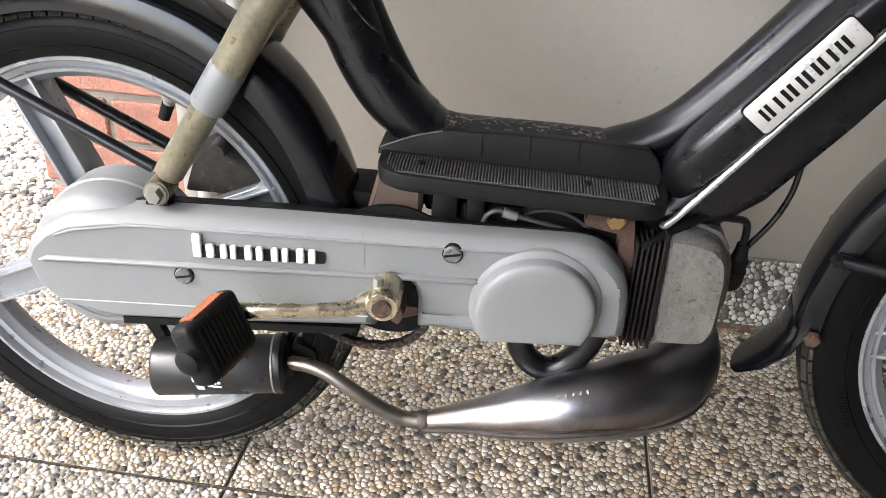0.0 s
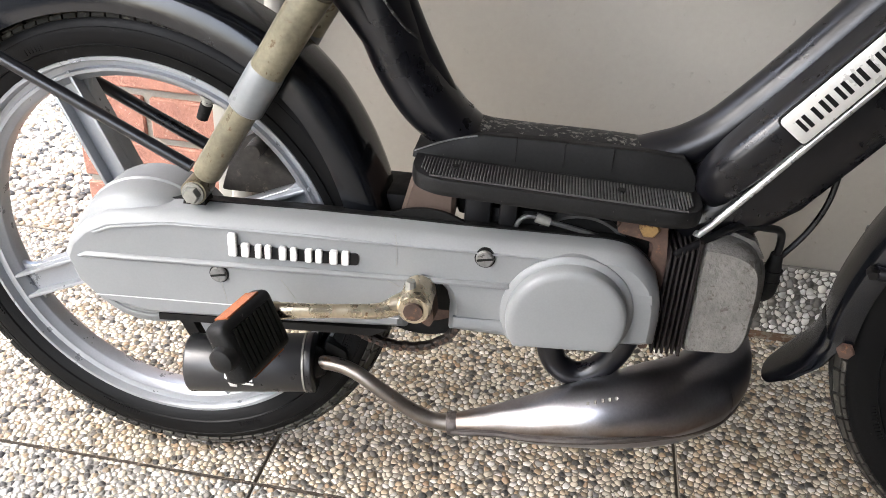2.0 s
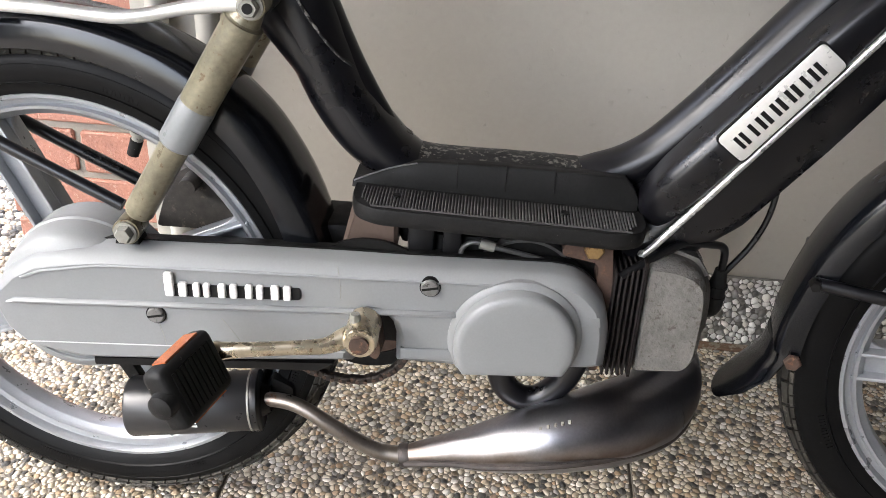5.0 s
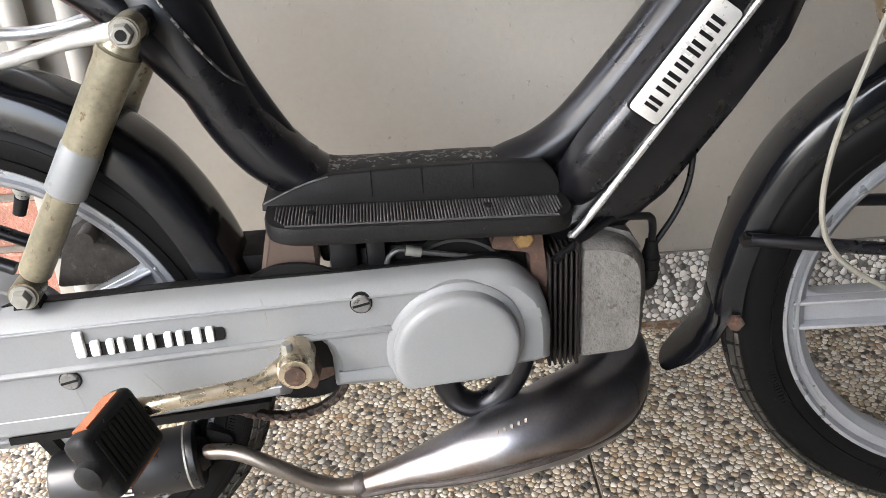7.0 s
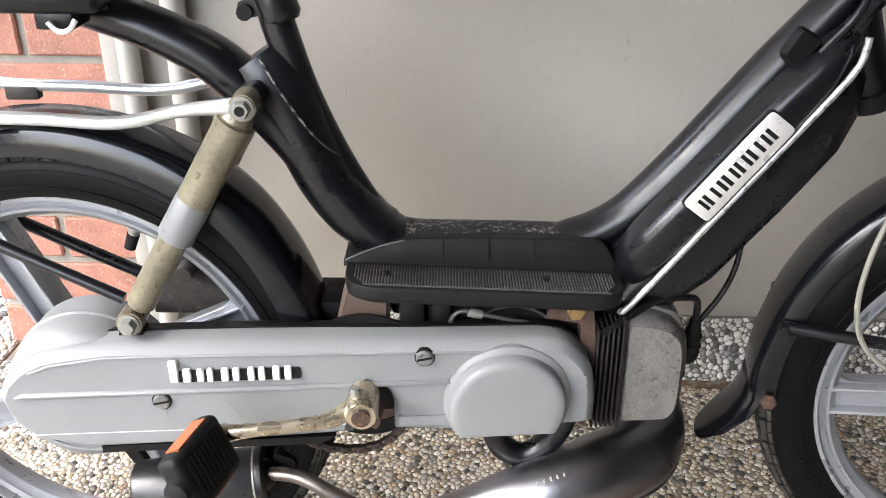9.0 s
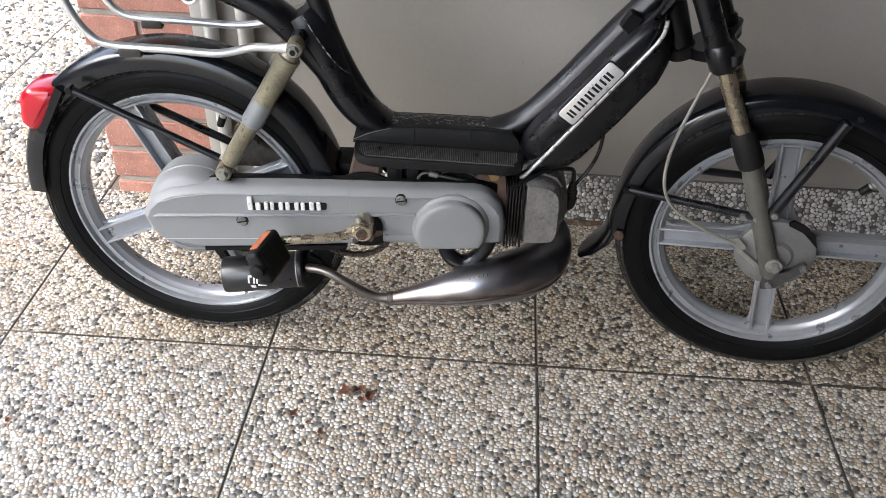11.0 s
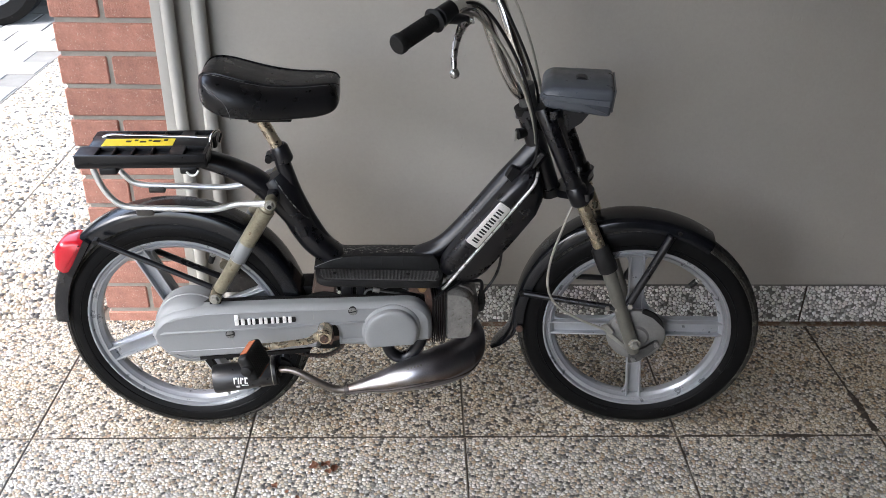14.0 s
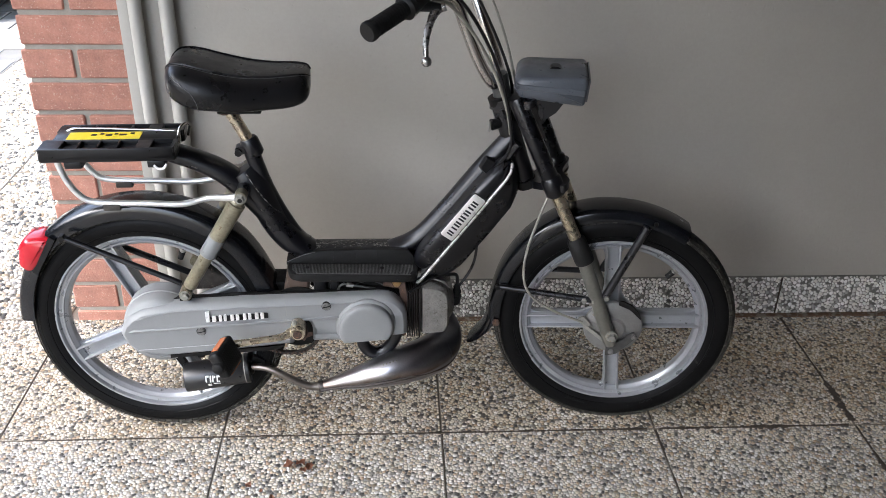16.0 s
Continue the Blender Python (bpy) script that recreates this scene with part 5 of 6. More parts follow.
bp("frame_tunnel", loft_along([(0.720, 0.4415, 0.0255, 0.0355), (0.735, 0.4380, 0.0262, 0.036), (0.765, 0.4360, 0.0268, 0.036), (0.840, 0.4350, 0.0268, 0.036), (0.885, 0.4335, 0.0265, 0.036), (0.905, 0.4320, 0.0240, 0.035)]), m_scuff, frame_body, "scuffed black frame tube, paint worn through")
for x in (0.766, 0.812, 0.858):
    bp("hump_joint", tube([(x, -0.0426, 0.440), (x, -0.0405, 0.4605), (x, -0.0375, 0.4635)], 0.0006, 6, 2), m_dark, deck)
bp("edge_lip", tube([(0.668, -0.0425, 0.4415), (0.690, -0.0418, 0.4512), (0.708, -0.0412, 0.4575), (0.728, -0.0403, 0.4622)], 0.0008, 6, 3), m_seam, deck, "worn pale edge")
for x in (0.712, 0.868):
    bp("deck_screw", tube([(x, -0.066, deck_z(x)), (x, -0.066, deck_z(x) + 0.0035)], 0.004, 10, 1), m_dark, deck)
bp("frame_tail", tube([(0.672, 0.018, 0.442), (0.676, 0.018, 0.460), (0.690, 0.016, 0.466)], 0.010, 12, 3), m_black, frame_body)

# ---- engine ----
cov = [(0.3165, 0.313), (0.325, 0.333), (0.342, 0.350), (0.367, 0.364), (0.405, 0.371), (0.437, 0.3755), (0.487, 0.3765), (0.575, 0.379), (0.661, 0.3800), (0.725, 0.380), (0.800, 0.3815), (0.860, 0.3825),
       (0.872, 0.3815), (0.882, 0.3795), (0.891, 0.3755), (0.899, 0.369), (0.906, 0.3615), (0.912, 0.354), (0.9165, 0.341), (0.9195, 0.327), (0.9205, 0.310), (0.920, 0.284), (0.905, 0.280), (0.781, 0.272), (0.7165, 0.2735), (0.7165, 0.304), (0.7125, 0.319), (0.7040, 0.3285), (0.6920, 0.3300), (0.6820, 0.3235), (0.6765, 0.308), (0.6750, 0.2690), (0.600, 0.2625), (0.500, 0.2545), (0.403, 0.2485), (0.348, 0.260), (0.326, 0.282)]
cover = bp("engine_cover", plate(cov, [(-0.070, 0.0), (-0.089, 0.0), (-0.0945, 0.0015), (-0.1018, 0.0075), (-0.103, 0.0095)]), m_silver, None, "silver grey painted metal engine and transmission cover", auto=25)
bp("cover_lip", plate(inset_ring(cov, -0.0015), [(-0.052, 0.004), (-0.0705, 0.0)]), m_dark, cover)
# raised line along the side, and the panel step below it
bp("ridge", plate([(0.336, 0.3165), (0.345, 0.3215), (0.772, 0.3405), (0.776, 0.3350), (0.345, 0.3155)], [(-0.100, 0.0), (-0.1052, 0.0), (-0.1072, 0.0022)]), m_silver, cover)
bp("ridge", plate([(0.355, 0.3455), (0.376, 0.3545), (0.432, 0.3645), (0.487, 0.3668), (0.858, 0.3735), (0.858, 0.3710), (0.487, 0.3643), (0.434, 0.3622), (0.378, 0.3520), (0.357, 0.3430)], [(-0.100, 0.0), (-0.1040, 0.0), (-0.1048, 0.001)]), m_silver, cover)
bp("groove", plate([(0.350, 0.2700), (0.350, 0.2710), (0.668, 0.2855), (0.668, 0.2845)], [(-0.102, 0.0), (-0.1036, 0.0)]), m_grey, cover)
bp("ridge", plate([(0.722, 0.2828), (0.722, 0.2949), (0.775, 0.2975), (0.790, 0.2840)], [(-0.100, 0.0), (-0.1040, 0.0), (-0.1055, 0.002)]), m_silver, cover)
bp("ridge", plate([(0.890, 0.3320), (0.890, 0.3445), (0.908, 0.3440), (0.910, 0.3340)], [(-0.098, 0.0), (-0.1028, 0.0), (-0.1036, 0.003)]), m_silver, cover)


def dome(r, layers, cx=0.8305, cz=0.3145):
    """A round cover cut straight along the bottom; layers are (y, narrowing, cut below the middle)."""
    rings = []
    for y, d, cut in layers:
        q = r - d
        ang = math.degrees(math.asin(-cut / q))
        rings.append([(x, y, z + (x - cx) * 0.06) for x, z in arc_pts(cx, cz, q, ang, 180 - ang, 44)])
    return loft(rings)


bp("clutch_dome", dome(0.0635, [(-0.080, 0.0, 0.034), (-0.1045, 0.0, 0.034), (-0.1072, 0.003, 0.0335), (-0.1080, 0.006, 0.033)]), m_silver, cover, auto=30)
bp("clutch_dome", dome(0.0578, [(-0.082, 0.0, 0.0308), (-0.1175, 0.0004, 0.0308), (-0.1205, 0.0016, 0.0303), (-0.1222, 0.0042, 0.0293), (-0.1230, 0.009, 0.0268), (-0.1234, 0.018, 0.0235)]), m_silver, cover, "round silver clutch cover", auto=50)
for x, z in ((0.4845, 0.3135), (0.7485, 0.3655)):
    sc = bp("screw", tube([(x, -0.100, z), (x, -0.1055, z), (x, -0.107, z)], [0.0088, 0.0088, 0.0075], 22, 1), m_screw, cover, "dull slotted screw")
    b2 = box(-0.0078, 0.0078, -0.0008, 0.0, -0.0011, 0.0011)
    b2.transform(Matrix.Translation((x, -0.1068, z)) @ Matrix.Rotation(radians(-12), 4, "Y"))
    bp("slot", b2, m_dark, sc)
    # black disc behind the screw head, painted shade of a recess
    bp("screw_recess", tube([(x, -0.100, z), (x, -0.1042, z)], 0.0100, 22, 1), m_dark, cover)
for a, b in (((0.548, 0.314), (0.572, 0.276)), ((0.486, 0.303), (0.491, 0.268)), ((0.640, 0.334), (0.668, 0.322)), ((0.662, 0.380), (0.664, 0.345))):
    bp("scratch", tube([(a[0], -0.1030, a[1]), ((a[0] + b[0]) / 2 + 0.001, -0.1030, (a[1] + b[1]) / 2), (b[0], -0.1030, b[1])], 0.00028, 6, 3), m_zinc, cover, "fine scratch")
# the badge: pale upright bars on a dark bar
badge = bp("badge", plate(rounded([(0.501, 0.3365), (0.501, 0.3490), (0.6265, 0.3545), (0.6265, 0.3420)], 0.003), [(-0.1025, 0.0), (-0.1050, 0.0)]), m_plastic, cover, "dark badge bar with pale raised bars")
for x0, x1, h in ((0.4975, 0.5185, 0.0250), (0.5245, 0.5405, 0.0145), (0.5485, 0.5665, 0.0145), (0.5745, 0.5915, 0.0145), (0.5990, 0.6180, 0.0150)):
    wide = x1 - x0
    for a, b, top in ((x0, x0 + 0.40 * wide, h), (x0 + 0.62 * wide, x1, min(h, 0.0148))):
        z = 0.3380 + (a - 0.497) * 0.036
        bp("badge_bar", plate(rounded([(a, z), (a, z + top), (b, z + top + 0.0003), (b, z + 0.0003)], 0.0018, 3), [(-0.1045, 0.0), (-0.1080, 0.0), (-0.1088, 0.0008)]), m_white, badge)

gear = bp("gear_case", lathe([(0.0, -0.096), (0.046, -0.094), (0.072, -0.086), (0.078, -0.078), (0.080, -0.060), (0.080, -0.012), (0.0, -0.012)], 56, (0.396, 0, 0.304)), m_silver, None, "silver round rear gear case")
for r0, y0 in ((0.061, -0.0905), (0.046, -0.0945)):
    bp("gear_rib", lathe([(r0 - 0.0022, y0 + 0.001), (r0 - 0.0012, y0 - 0.0016), (r0 + 0.0012, y0 - 0.0016), (r0 + 0.0022, y0 + 0.001)], 56, (0.396, 0, 0.304), closed=True), m_silver, gear)
bp("gear_rib", lathe([(0.0802, -0.052), (0.0820, -0.050), (0.0820, -0.044), (0.0802, -0.042)], 56, (0.396, 0, 0.304), closed=True), m_silver, gear)
bp("swing_arm", box(0.46, 0.92, -0.068, -0.040, 0.275, 0.356, 0.006), m_dark, None, "greasy black swing arm behind the cover")
bp("shock_bracket", plate(rounded([(0.440, 0.360), (0.448, 0.396), (0.462, 0.392), (0.470, 0.366)], 0.008), [(-0.060, 0.0), (-0.080, 0.0)]), m_dark, gear)
bp("gear_boss", tube([(0.490, 0.024, 0.402), (0.490, -0.004, 0.402)], 0.009, 18, 1), m_dirty, gear, "dirty cast boss")
bp("gear_arm", plate(rounded([(0.440, 0.340), (0.462, 0.404), (0.488, 0.420), (0.512, 0.414), (0.548, 0.374), (0.548, 0.340)], 0.010), [(0.034, 0.0), (0.022, 0.003)]), m_dirty, gear, "dirty cast arm")
bp("lower_guard", plate([(0.412, 0.2520), (0.412, 0.2440), (0.640, 0.2560), (0.656, 0.2660)], [(-0.052, 0.0), (-0.098, 0.0)]), m_dark, cover, "thin black guard edge")

# cylinder, head, plug
cyl = bp("cylinder", box(0.915, 0.955, -0.050, 0.060, 0.275, 0.370, 0.01), m_fins, None, "black finned cylinder")
for k in range(6):
    x = 0.9205 + k * 0.0050
    t = k / 5
    bp("fin", box(x, x + 0.0026, -0.082, 0.088, 0.264 + 0.002 * t, 0.382 + 0.004 * t, 0.001, 1), m_fins, cyl)
hd = rounded([(0.949, 0.264), (0.947, 0.393), (0.978, 0.391), (1.000, 0.383), (1.012, 0.368), (1.015, 0.345), (1.015, 0.288), (1.005, 0.267)], 0.010)
head = bp("cylinder_head", plate(hd, [(0.080, 0.010), (0.070, 0.0), (-0.060, 0.0), (-0.072, 0.002), (-0.079, 0.007)]), m_alu, None, "dirty cast aluminium cylinder head cowl", auto=35)
for k in range(5):
    y = -0.050 + k * 0.026
    bp("head_fin", plate([(0.960, 0.388), (0.958, 0.396), (0.980, 0.394), (1.003, 0.386), (1.015, 0.369), (1.010, 0.366)], [(y, 0.0), (y + 0.012, 0.0)]), m_alu, head)
bp("head_end", plate(rounded([(0.998, 0.284), (0.998, 0.377), (1.014, 0.364), (1.026, 0.346), (1.029, 0.322), (1.029, 0.298), (1.020, 0.281)], 0.008), [(0.060, 0.006), (0.052, 0.0), (-0.026, 0.0), (-0.040, 0.004), (-0.048, 0.012)]), m_alu, head, "dirty cast end of the cylinder head")
bp("head_lip", plate([(0.9465, 0.264), (0.9465, 0.394), (0.9495, 0.394), (0.9495, 0.264)], [(0.081, 0.0), (-0.081, 0.0)]), m_fins, head)
plug = bp("spark_plug_cap", tube([(1.006, -0.020, 0.318), (1.020, -0.020, 0.314), (1.031, -0.020, 0.313), (1.0345, -0.020, 0.320), (1.0345, -0.020, 0.342), (1.035, -0.020, 0.352), (1.035, -0.020, 0.360)], [0.0075, 0.0085, 0.0090, 0.0092, 0.0088, 0.0070, 0.0060], 14, 3), m_rubber, None, "black rubber spark plug cap")
for z in (0.327, 0.339):
    bp("cap_ring", tube([(1.0345, -0.020, z), (1.0345, -0.020, z + 0.003)], 0.0102, 14, 1), m_rubber, plug)
bp("plug_lead", tube([(1.035, -0.020, 0.356), (1.035, -0.021, 0.374), (1.030, -0.026, 0.388), (1.014, -0.034, 0.394), (0.990, -0.046, 0.400), (0.975, -0.055, 0.399), (0.945, -0.072, 0.388), (0.925, -0.080, 0.378)], 0.0040, 10, 6), m_plastic, plug, "black ignition lead")
bp("wire", tube([(1.040, -0.012, 0.350), (1.062, -0.006, 0.380), (1.074, -0.004, 0.412), (1.078, 0.0, 0.446), (1.075, 0.0, 0.470)], 0.0032, 8, 6), m_plastic, None, "black cable below the beam")
bp("wire", tube([(0.985, -0.03, 0.392), (0.992, -0.03, 0.408), (1.004, -0.02, 0.425)], 0.004, 8, 4), m_plastic, None, "black cable")

# things between cover and footboard
bp("engine_bracket", plate(rounded([(0.868, 0.392), (0.876, 0.413), (0.915, 0.411), (0.921, 0.360), (0.918, 0.262), (0.909, 0.262), (0.905, 0.385)], 0.006), [(-0.030, 0.0), (-0.072, 0.0)]), m_rust, None, "rusty brown engine bracket")
bp("bracket_bolt", bolt((0.8985, -0.072, 0.4010), 0.0098, 0.007), m_brass, None, "brassy rusted hexagon bolt")
bp("air_box", plate(rounded([(0.657, 0.375), (0.668, 0.420), (0.712, 0.420), (0.712, 0.375)], 0.005), [(0.045, 0.0), (-0.048, 0.0), (-0.052, 0.004)]), m_brown, None, "brown plastic air box")
bp("mudguard_bracket", box(0.618, 0.664, -0.030, 0.030, 0.350, 0.386, 0.006), m_dark, None, "greasy black bracket below the frame")
bp("intake_box", box(0.722, 0.748, -0.058, 0.040, 0.352, 0.420, 0.004), m_plastic, None, "black plastic intake box")
bp("intake_box", box(0.756, 0.774, -0.060, -0.020, 0.356, 0.419, 0.003), m_plastic, None, "black plastic clip box")
bp("carburettor", tube([(0.785, -0.02, 0.405), (0.800, -0.02, 0.408), (0.850, -0.02, 0.412), (0.862, -0.02, 0.413)], [0.016, 0.026, 0.026, 0.018], 18, 1), m_dark, None, "greasy black carburettor")
bp("flywheel_cover", lathe([(0.0, -0.030), (0.045, -0.030), (0.052, -0.022), (0.052, 0.040), (0.0, 0.040)], 36, (0.825, 0, 0.372)), m_dark, None, "black flywheel cover")
bp("flywheel_rim", lathe([(0.0490, -0.048), (0.0500, -0.052), (0.0530, -0.052), (0.0540, -0.046), (0.0530, -0.030), (0.0490, -0.030)], 48, (0.838, 0, 0.342), closed=True), m_stem, None, "dull grey flywheel rim")
bp("throttle_cable", tube([(0.772, -0.060, 0.370), (0.776, -0.062, 0.387), (0.786, -0.062, 0.394), (0.800, -0.062, 0.391), (0.835, -0.062, 0.384), (0.875, -0.060, 0.374)], 0.0026, 8, 6), m_stem, None, "dull grey throttle cable")
bp("cable_end", tube([(0.792, -0.062, 0.3930), (0.806, -0.062, 0.3898)], 0.0050, 10, 1), m_zinc, None, "zinc cable end")
# black filler for the gap above the cover, in place of its shade
bp("crankcase_top", box(0.712, 0.915, -0.034, 0.030, 0.372, 0.432, 0.006), m_dark, None, "added black block that stands for the shade below the footboard")
bp("engine_block", box(0.725, 0.915, -0.045, 0.075, 0.285, 0.392, 0.012), m_dark, None, "greasy dark engine block")
bp("frame_floor", box(0.69, 0.945, -0.036, 0.036, 0.405, 0.430, 0.008), m_dark, frame_body)

# crank, chain wheel, pedals
bp("crank_axle", rod((0.688, -0.128, 0.324), (0.688, 0.114, 0.324), 0.008, 14), m_rust, None, "rusty crank axle")
chain = bp("chain_wheel", lathe([(0.058, -0.064), (0.074, -0.064), (0.074, -0.060), (0.058, -0.060)], 60, (0.686, 0, 0.316), closed=True), m_dark, None, "greasy chain wheel")
bp("chain_ring", lathe([(0.018, -0.0625), (0.059, -0.0625), (0.059, -0.0605), (0.018, -0.0605)], 40, (0.686, 0, 0.316), closed=True), m_rust, chain, "rusty chain ring")
bp("chain_spider", plate([(0.673, 0.248), (0.673, 0.384), (0.699, 0.384), (0.699, 0.248)], [(-0.059, 0.0), (-0.063, 0.0)]), m_rust, chain)
run = smooth_path([(0.594, 0, 0.270), (0.609, 0, 0.2535), (0.632, 0, 0.2410), (0.656, 0, 0.2345), (0.682, 0, 0.2345), (0.704, 0, 0.2430), (0.720, 0, 0.2580), (0.728, 0, 0.276)], 24)
last, odd = run[0], 0
for p in run[1:]:
    if (p - last).length < 0.0082:
        continue
    d, mid = (p - last).normalized(), (p + last) / 2
    b2 = box(-0.0060, 0.0060, -0.0045, 0.0045, -0.0040, 0.0040, 0.0016, 1)
    link_place = Matrix.Translation((mid.x, -0.078 - 0.0012 * odd, mid.z)) @ Matrix.Rotation(-math.atan2(d.z, d.x), 4, "Y")
    b2.transform(link_place)
    bp("chain_link", b2, m_chain, chain)
    b2 = tube([(0.0042, -0.0062, 0), (0.0042, 0.0062, 0)], 0.0021, 8, 1)
    b2.transform(link_place)
    bp("chain_pin", b2, m_rust, chain)
    last, odd = p, 1 - odd
crank = bp("crank_arm", tube([(0.692, -0.126, 0.324), (0.686, -0.128, 0.324), (0.672, -0.132, 0.321), (0.655, -0.140, 0.3165), (0.620, -0.148, 0.3165), (0.585, -0.154, 0.316), (0.556, -0.156, 0.313)], [0.011, 0.0130, 0.0110, 0.0082, 0.0072, 0.0076, 0.0098], 18, 5, flat=0.75), m_rustchrome, None, "rusty nickel-plated pedal crank")
bp("crank_boss", lathe([(0.0, -0.106), (0.0160, -0.106), (0.0160, -0.141), (0.0142, -0.1445), (0.0, -0.1445)], 36, (0.688, 0, 0.324)), m_rustchrome, crank)
bp("axle_end", tube([(0.688, -0.140, 0.324), (0.688, -0.148, 0.324)], 0.0092, 18, 1), m_rust, crank, "rusty axle end")
bp("cotter_pin", tube([(0.682, -0.128, 0.3465), (0.682, -0.128, 0.343), (0.6825, -0.128, 0.310)], [0.0045, 0.0055, 0.004], 8, 1), m_zinc, crank, "zinc cotter pin")
bp("crank_hub", plate(rounded([(0.674, 0.322), (0.702, 0.322), (0.706, 0.292), (0.700, 0.282), (0.690, 0.288), (0.684, 0.302), (0.676, 0.304)], 0.005), [(-0.092, 0.0), (-0.112, 0.002)]), m_rust, crank, "rusty crank hub")


def make_pedal(axle, y_in, y_out, tilt, label, yaw=0.0):
    s = 1 if y_out > y_in else -1
    b2 = box(-0.030, 0.030, min(y_in, y_out), max(y_in, y_out), -0.0125, 0.0125, 0.0075, 3)
    m = Matrix.Translation((axle[0], y_in, axle[1])) @ Matrix.Rotation(radians(yaw), 4, "Z") @ Matrix.Translation((0, -y_in, 0)) @ Matrix.Rotation(-radians(tilt), 4, "Y")
    b2.transform(m)
    ped = bp("pedal", b2, m_rubber, None, label)
    for side in (-1, 1):
        for k in range(10):
            y = y_in + s * (0.010 + k * 0.0060)
            b2 = box(-0.021, 0.021, y - 0.0018, y + 0.0018, 0.0, 0.0138) if side > 0 else box(-0.021, 0.021, y - 0.0018, y + 0.0018, -0.0138, 0.0)
            b2.transform(m)
            bp("pedal_rib", b2, m_rubber, ped)
        b2 = box(-0.0312, -0.028, min(y_in + s * 0.012, y_out - s * 0.016), max(y_in + s * 0.012, y_out - s * 0.016), -0.0075, 0.0075) if side < 0 else box(0.028, 0.0312, min(y_in + s * 0.012, y_out - s * 0.016), max(y_in + s * 0.012, y_out - s * 0.016), -0.0075, 0.0075)
        b2.transform(m)
        bp("reflector", b2, m_orange, ped, "orange reflector")
    b2 = tube([(0, y_out - s * 0.004, 0), (0, y_out + s * 0.006, 0), (0, y_out + s * 0.009, 0)], [0.0135, 0.0115, 0.006], 18, 1)
    b2.transform(m)
    bp("pedal_cap", b2, m_rubber, ped, "scuffed rubber end cap")
    bp("pedal_axle", rod((axle[0], y_in - s * 0.016, axle[1]), (axle[0], y_in + s * 0.01, axle[1]), 0.006), m_zinc, ped)
    return ped


make_pedal((0.556, 0.311), -0.160, -0.236, -66, "black rubber block pedal with orange reflectors", -15)
make_pedal((0.814, 0.320), 0.118, 0.196, 10, "black rubber block pedal with orange reflectors")
bp("crank_arm", tube([(0.688, 0.112, 0.324), (0.72, 0.112, 0.323), (0.814, 0.112, 0.320)], [0.016, 0.010, 0.010], 12, 3), m_rustchrome, None, "rusty nickel-plated pedal crank")

# ---- exhaust ----
EX = [(0.728, -0.078, 0.137), (0.775, -0.078, 0.149), (0.820, -0.078, 0.159), (0.880, -0.074, 0.175), (0.938, -0.055, 0.180), (0.984, -0.018, 0.173), (1.014, 0.020, 0.179), (1.021, 0.048, 0.199), (1.009, 0.060, 0.228), (0.986, 0.048, 0.262)]
ER = [0.0115, 0.0180, 0.0278, 0.0390, 0.0452, 0.0462, 0.0405, 0.0325, 0.0250, 0.0215]
ex_path = smooth_path(EX, 8)
ex_r = [float(np.interp(i / (len(ex_path) - 1), np.linspace(0, 1, len(ER)), ER)) for i in range(len(ex_path))]
CUT = 43
chamber = bp("exhaust", tube(ex_path[:CUT], ex_r[:CUT], 28, 1, caps=False), m_steel, None, "bare steel expansion chamber exhaust with heat tints")
bp("exhaust_bend", tube(ex_path[CUT - 1:], ex_r[CUT - 1:], 28, 1), m_steel, chamber, "heat-darkened exhaust bend")
seam = []
for (x, y, z), r in list(zip(EX, ER)):
    k = min(1.0, max(0.0, (x - 0.93) / 0.07))
    seam.append((x + 0.62 * r * k, y - r * (0.99 - 0.22 * k), z - r * (0.16 + 0.10 * k)))
bp("weld_seam", tube(seam[:-1], 0.0040, 8, 8), m_weld, chamber, "dark welded seam")
bp("seam_edge", tube([(x, y - 0.0016, z + 0.0022) for x, y, z in seam[:-2]], 0.0012, 6, 8), m_burnt, chamber)
bp("exhaust_flange", tube([(0.987, 0.048, 0.256), (0.978, 0.042, 0.276)], 0.027, 18, 1), m_dark, chamber)
bp("weld_collar", tube([(0.722, -0.078, 0.136), (0.727, -0.078, 0.137), (0.733, -0.078, 0.138)], [0.0125, 0.0140, 0.0125], 16, 1), m_weld, chamber, "blackened weld collar")
for k in range(9):
    if k == 3:
        continue
    x = 0.838 + 0.0072 * k
    near = min(range(len(ex_path)), key=lambda i: abs(ex_path[i].x - x))
    c, r = ex_path[near], ex_r[near]
    b2 = box(-0.0014, 0.0014, -0.0019, 0.0019, -0.0010, 0.0009)
    b2.transform(Matrix.Translation((x, c.y, c.z + (x - c.x) * 0.3)) @ Matrix.Rotation(radians(34), 4, "X") @ Matrix.Translation((0, 0, r + (x - c.x) * 0.2)) @ Matrix.Rotation(radians(-22), 4, "Y"))
    bp("stamp_bar", b2, m_zinc, chamber)
bp("tail_pipe", tube([(0.566, -0.062, 0.187), (0.597, -0.066, 0.188), (0.620, -0.072, 0.184), (0.645, -0.077, 0.171), (0.678, -0.078, 0.150), (0.702, -0.078, 0.139), (0.728, -0.078, 0.137)], [0.0080, 0.0080, 0.0080, 0.0082, 0.0084, 0.0088, 0.0100], 16, 6), m_pipesteel, None, "heat-browned steel exhaust pipe")
ma, mb = Vector((0.430, -0.072, 0.171)), Vector((0.567, -0.058, 0.1815))
md = (mb - ma).normalized()
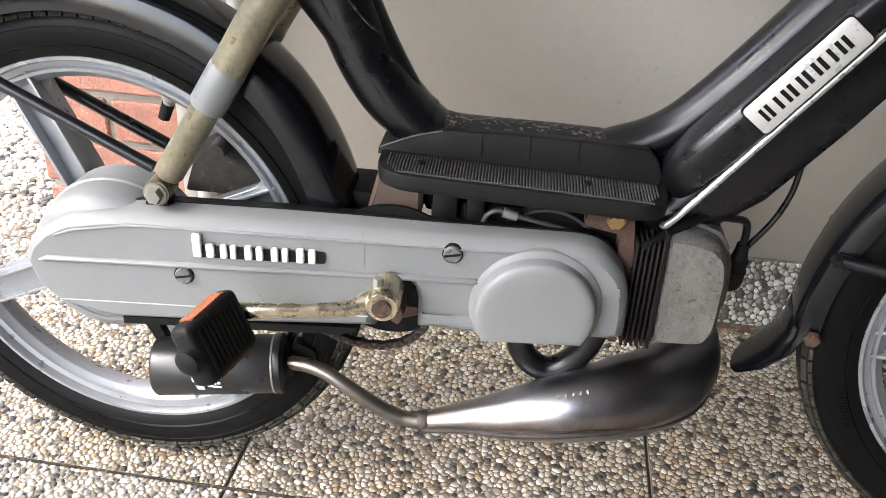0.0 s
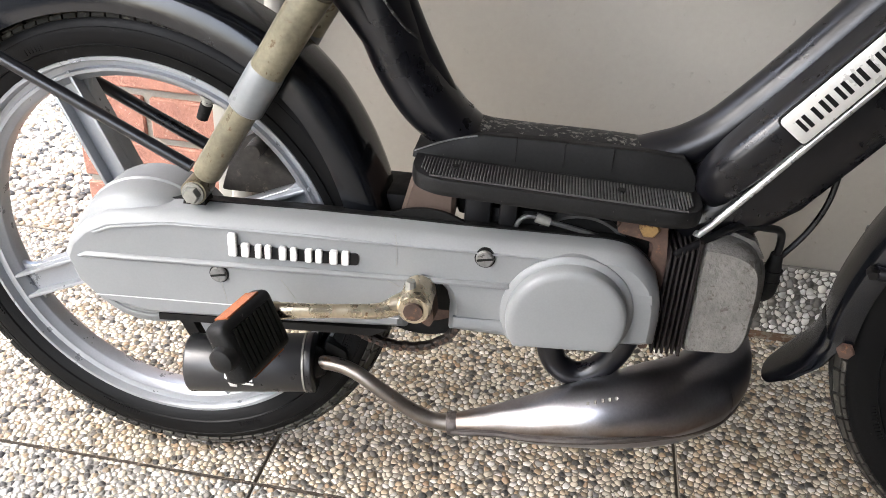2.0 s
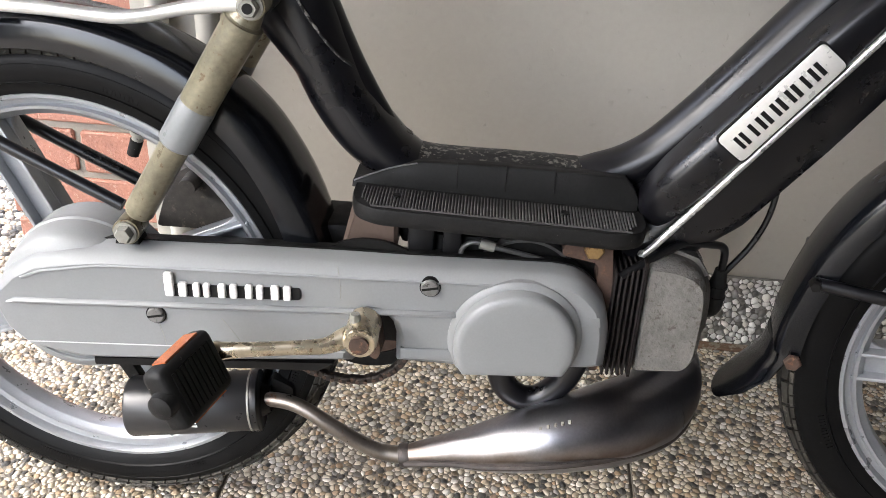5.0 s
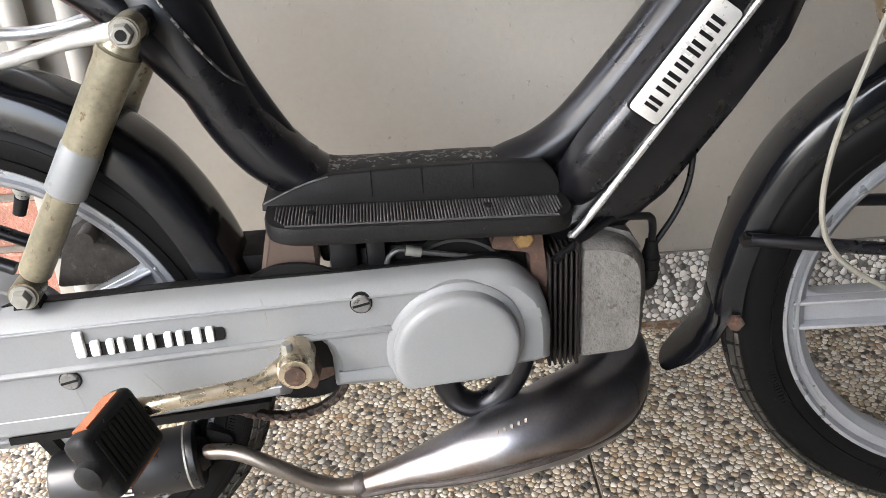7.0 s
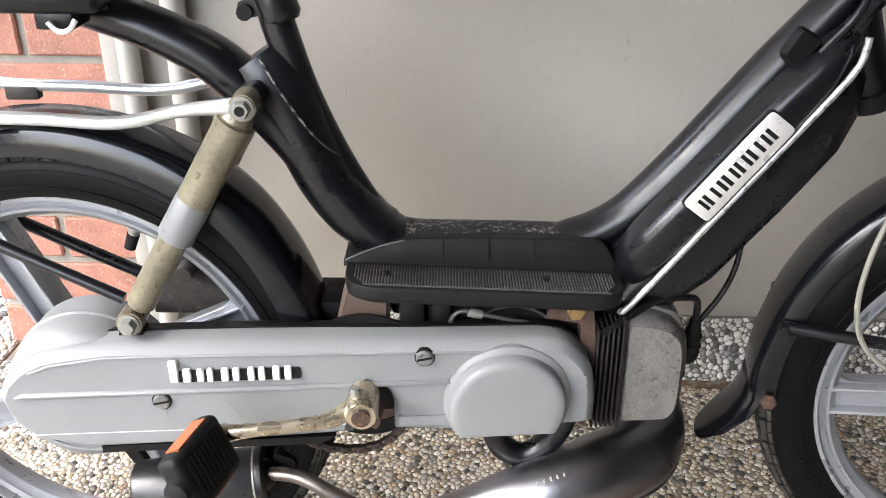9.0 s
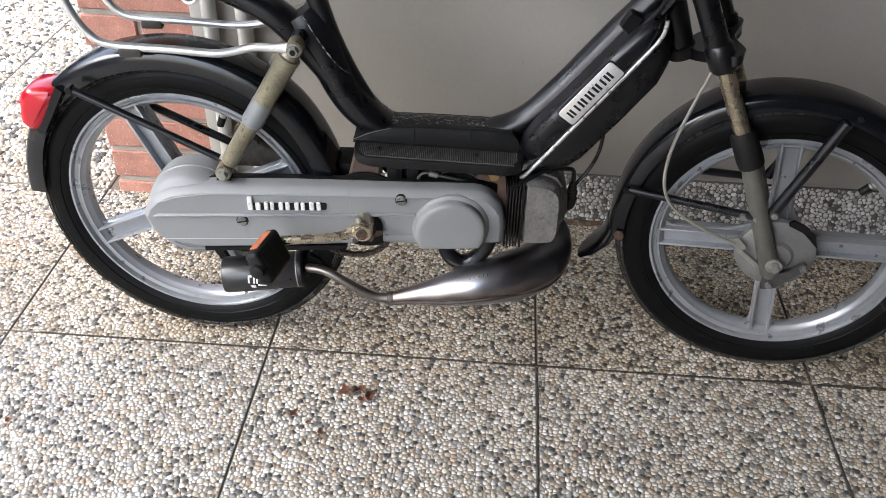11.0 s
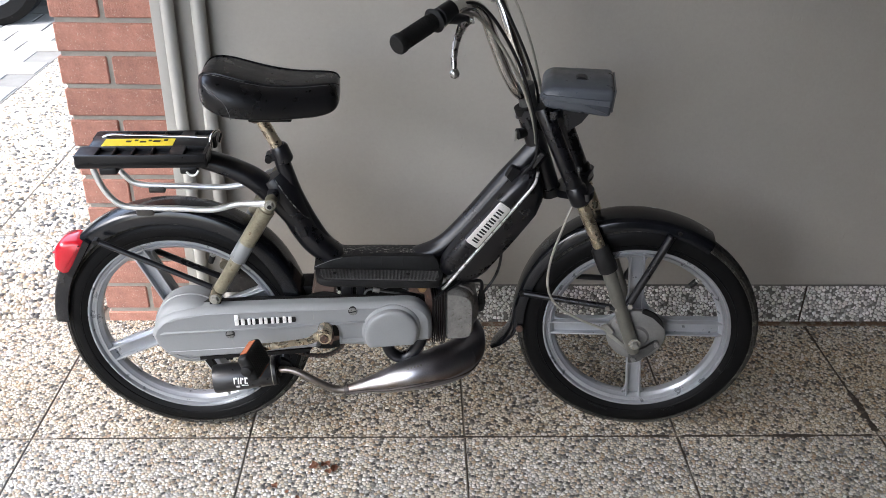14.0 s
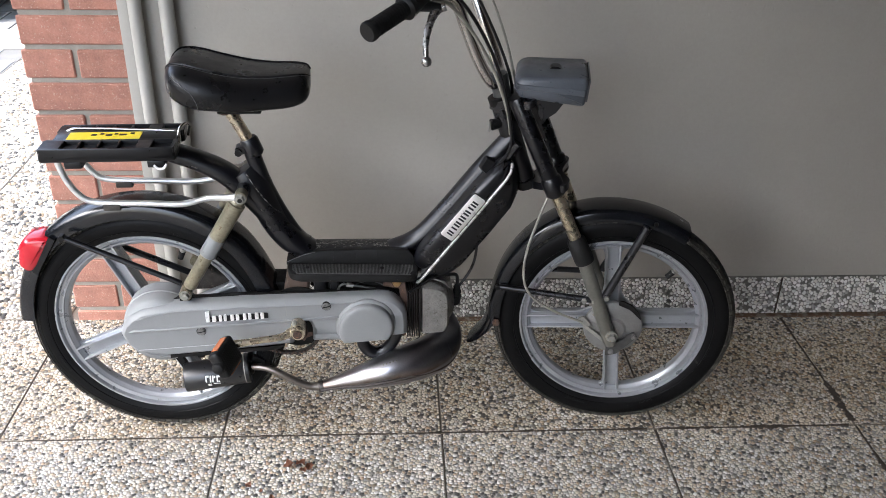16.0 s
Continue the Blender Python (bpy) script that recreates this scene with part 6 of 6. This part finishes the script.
muff = bp("silencer", tube([ma, ma + md * 0.003, ma + md * 0.137, ma + md * 0.140], [0.0305, 0.0325, 0.0325, 0.0305], 36, 1), mat("satin_black_silencer", (0.016, 0.016, 0.017), 0.33, var=0.15, scale=15, bump=0.05), None, "satin black exhaust silencer with white bars")
bp("silencer_cap", tube([mb - md * 0.006, mb - md * 0.004, mb + md * 0.001, mb + md * 0.003], [0.0325, 0.0335, 0.0335, 0.0300], 36, 1), m_plastic, muff)
bp("rim_ring", tube([mb - md * 0.0085, mb - md * 0.0065], 0.0333, 36, 1), m_zinc, muff, "worn bright edge")
bp("silencer_neck", tube([mb, mb + md * 0.012], [0.020, 0.0135], 16, 1), m_dark, muff)
for arm in ([(0.376, 0.264), (0.397, 0.264), (0.446, 0.150), (0.433, 0.147)], [(0.424, 0.264), (0.441, 0.264), (0.470, 0.200), (0.456, 0.200)]):
    bp("silencer_arm", plate(arm, [(-0.030, 0.0), (-0.0385, 0.0), (-0.040, 0.001)]), m_dark, muff, "black flat steel bracket arm")
bp("silencer_bracket", plate(rounded([(0.578, 0.168), (0.578, 0.208), (0.602, 0.196), (0.602, 0.172)], 0.005), [(-0.040, 0.0), (-0.052, 0.0)]), m_dark, muff)
for x, z0, h, w in ((0.4780, 0.176, 0.0150, 0.0028), (0.4814, 0.1880, 0.0032, 0.0036), (0.4872, 0.176, 0.0150, 0.0030), (0.4924, 0.176, 0.0150, 0.0028), (0.4960, 0.1860, 0.0045, 0.0034),
                    (0.5020, 0.176, 0.0150, 0.0028), (0.5056, 0.1880, 0.0032, 0.0040), (0.5056, 0.1765, 0.0028, 0.0036), (0.4780, 0.1655, 0.0060, 0.0130), (0.4950, 0.1715, 0.0022, 0.0150)):
    b2 = bmesh.new()
    n = 6
    rr = []
    for i in range(n + 1):
        z = z0 + h * i / n
        yy = -0.0665 - math.sqrt(max(0.0, 0.0330 ** 2 - (z - 0.1762) ** 2))
        rr.append([(x, yy, z), (x + w, yy, z), (x + w, yy + 0.001, z), (x, yy + 0.001, z)])
    loft(rr, bm=b2)
    bp("label_bar", b2, m_white, muff)
bp("stand_tube", tube([(0.818, -0.048, 0.262), (0.823, -0.050, 0.232), (0.834, -0.050, 0.213), (0.852, -0.050, 0.204), (0.872, -0.050, 0.212), (0.890, -0.050, 0.234), (0.900, -0.050, 0.260)], 0.0138, 14, 5), m_black, None, "black bent stand tube")

# ---- fallen leaves and a parked car in the street ----
for x, y, turn, size, seed in ((0.660, -0.110, 20, 0.026, 3), (0.684, -0.104, 140, 0.030, 4), (0.706, -0.116, 75, 0.026, 7), (0.694, -0.126, 10, 0.018, 8),
                              (0.580, -0.170, 60, 0.018, 5), (0.634, -0.208, 100, 0.016, 6), (0.608, -0.188, 30, 0.010, 9), (0.100, -0.232, 50, 0.013, 10)):
    make_leaf((x, y, 0.003), turn, size, seed)


def make_car():
    car = thing("car", "black parked car with alloy wheels in the street", "car", (-2.90, 3.55, 0.0), 4)
    prof = rounded([(-2.2, 0.22), (-2.2, 0.85), (-1.2, 0.95), (-0.7, 1.42), (0.9, 1.42), (1.5, 0.98), (2.1, 0.85), (2.1, 0.22)], 0.12)
    part("body", plate(prof, [(1.7, 0.06), (1.6, 0.0), (0.1, 0.0), (0.0, 0.06)]), m_carpaint, car, "glossy black car body")
    for x in (-1.35, 1.30):
        for y in (0.0, 1.55):
            w = part("wheel", lathe([(0.20, y - 0.02), (0.27, y - 0.03), (0.315, y), (0.315, y + 0.16), (0.20, y + 0.16)], 40, (x, 0, 0.315), closed=True), m_tyre, car, "black car tyre")
            part("rim", lathe([(0.0, y + 0.03), (0.05, y - 0.005), (0.19, y - 0.01), (0.21, y - 0.02), (0.21, y + 0.1)], 40, (x, 0, 0.315)), m_alloy, w, "grey alloy rim")


make_car()
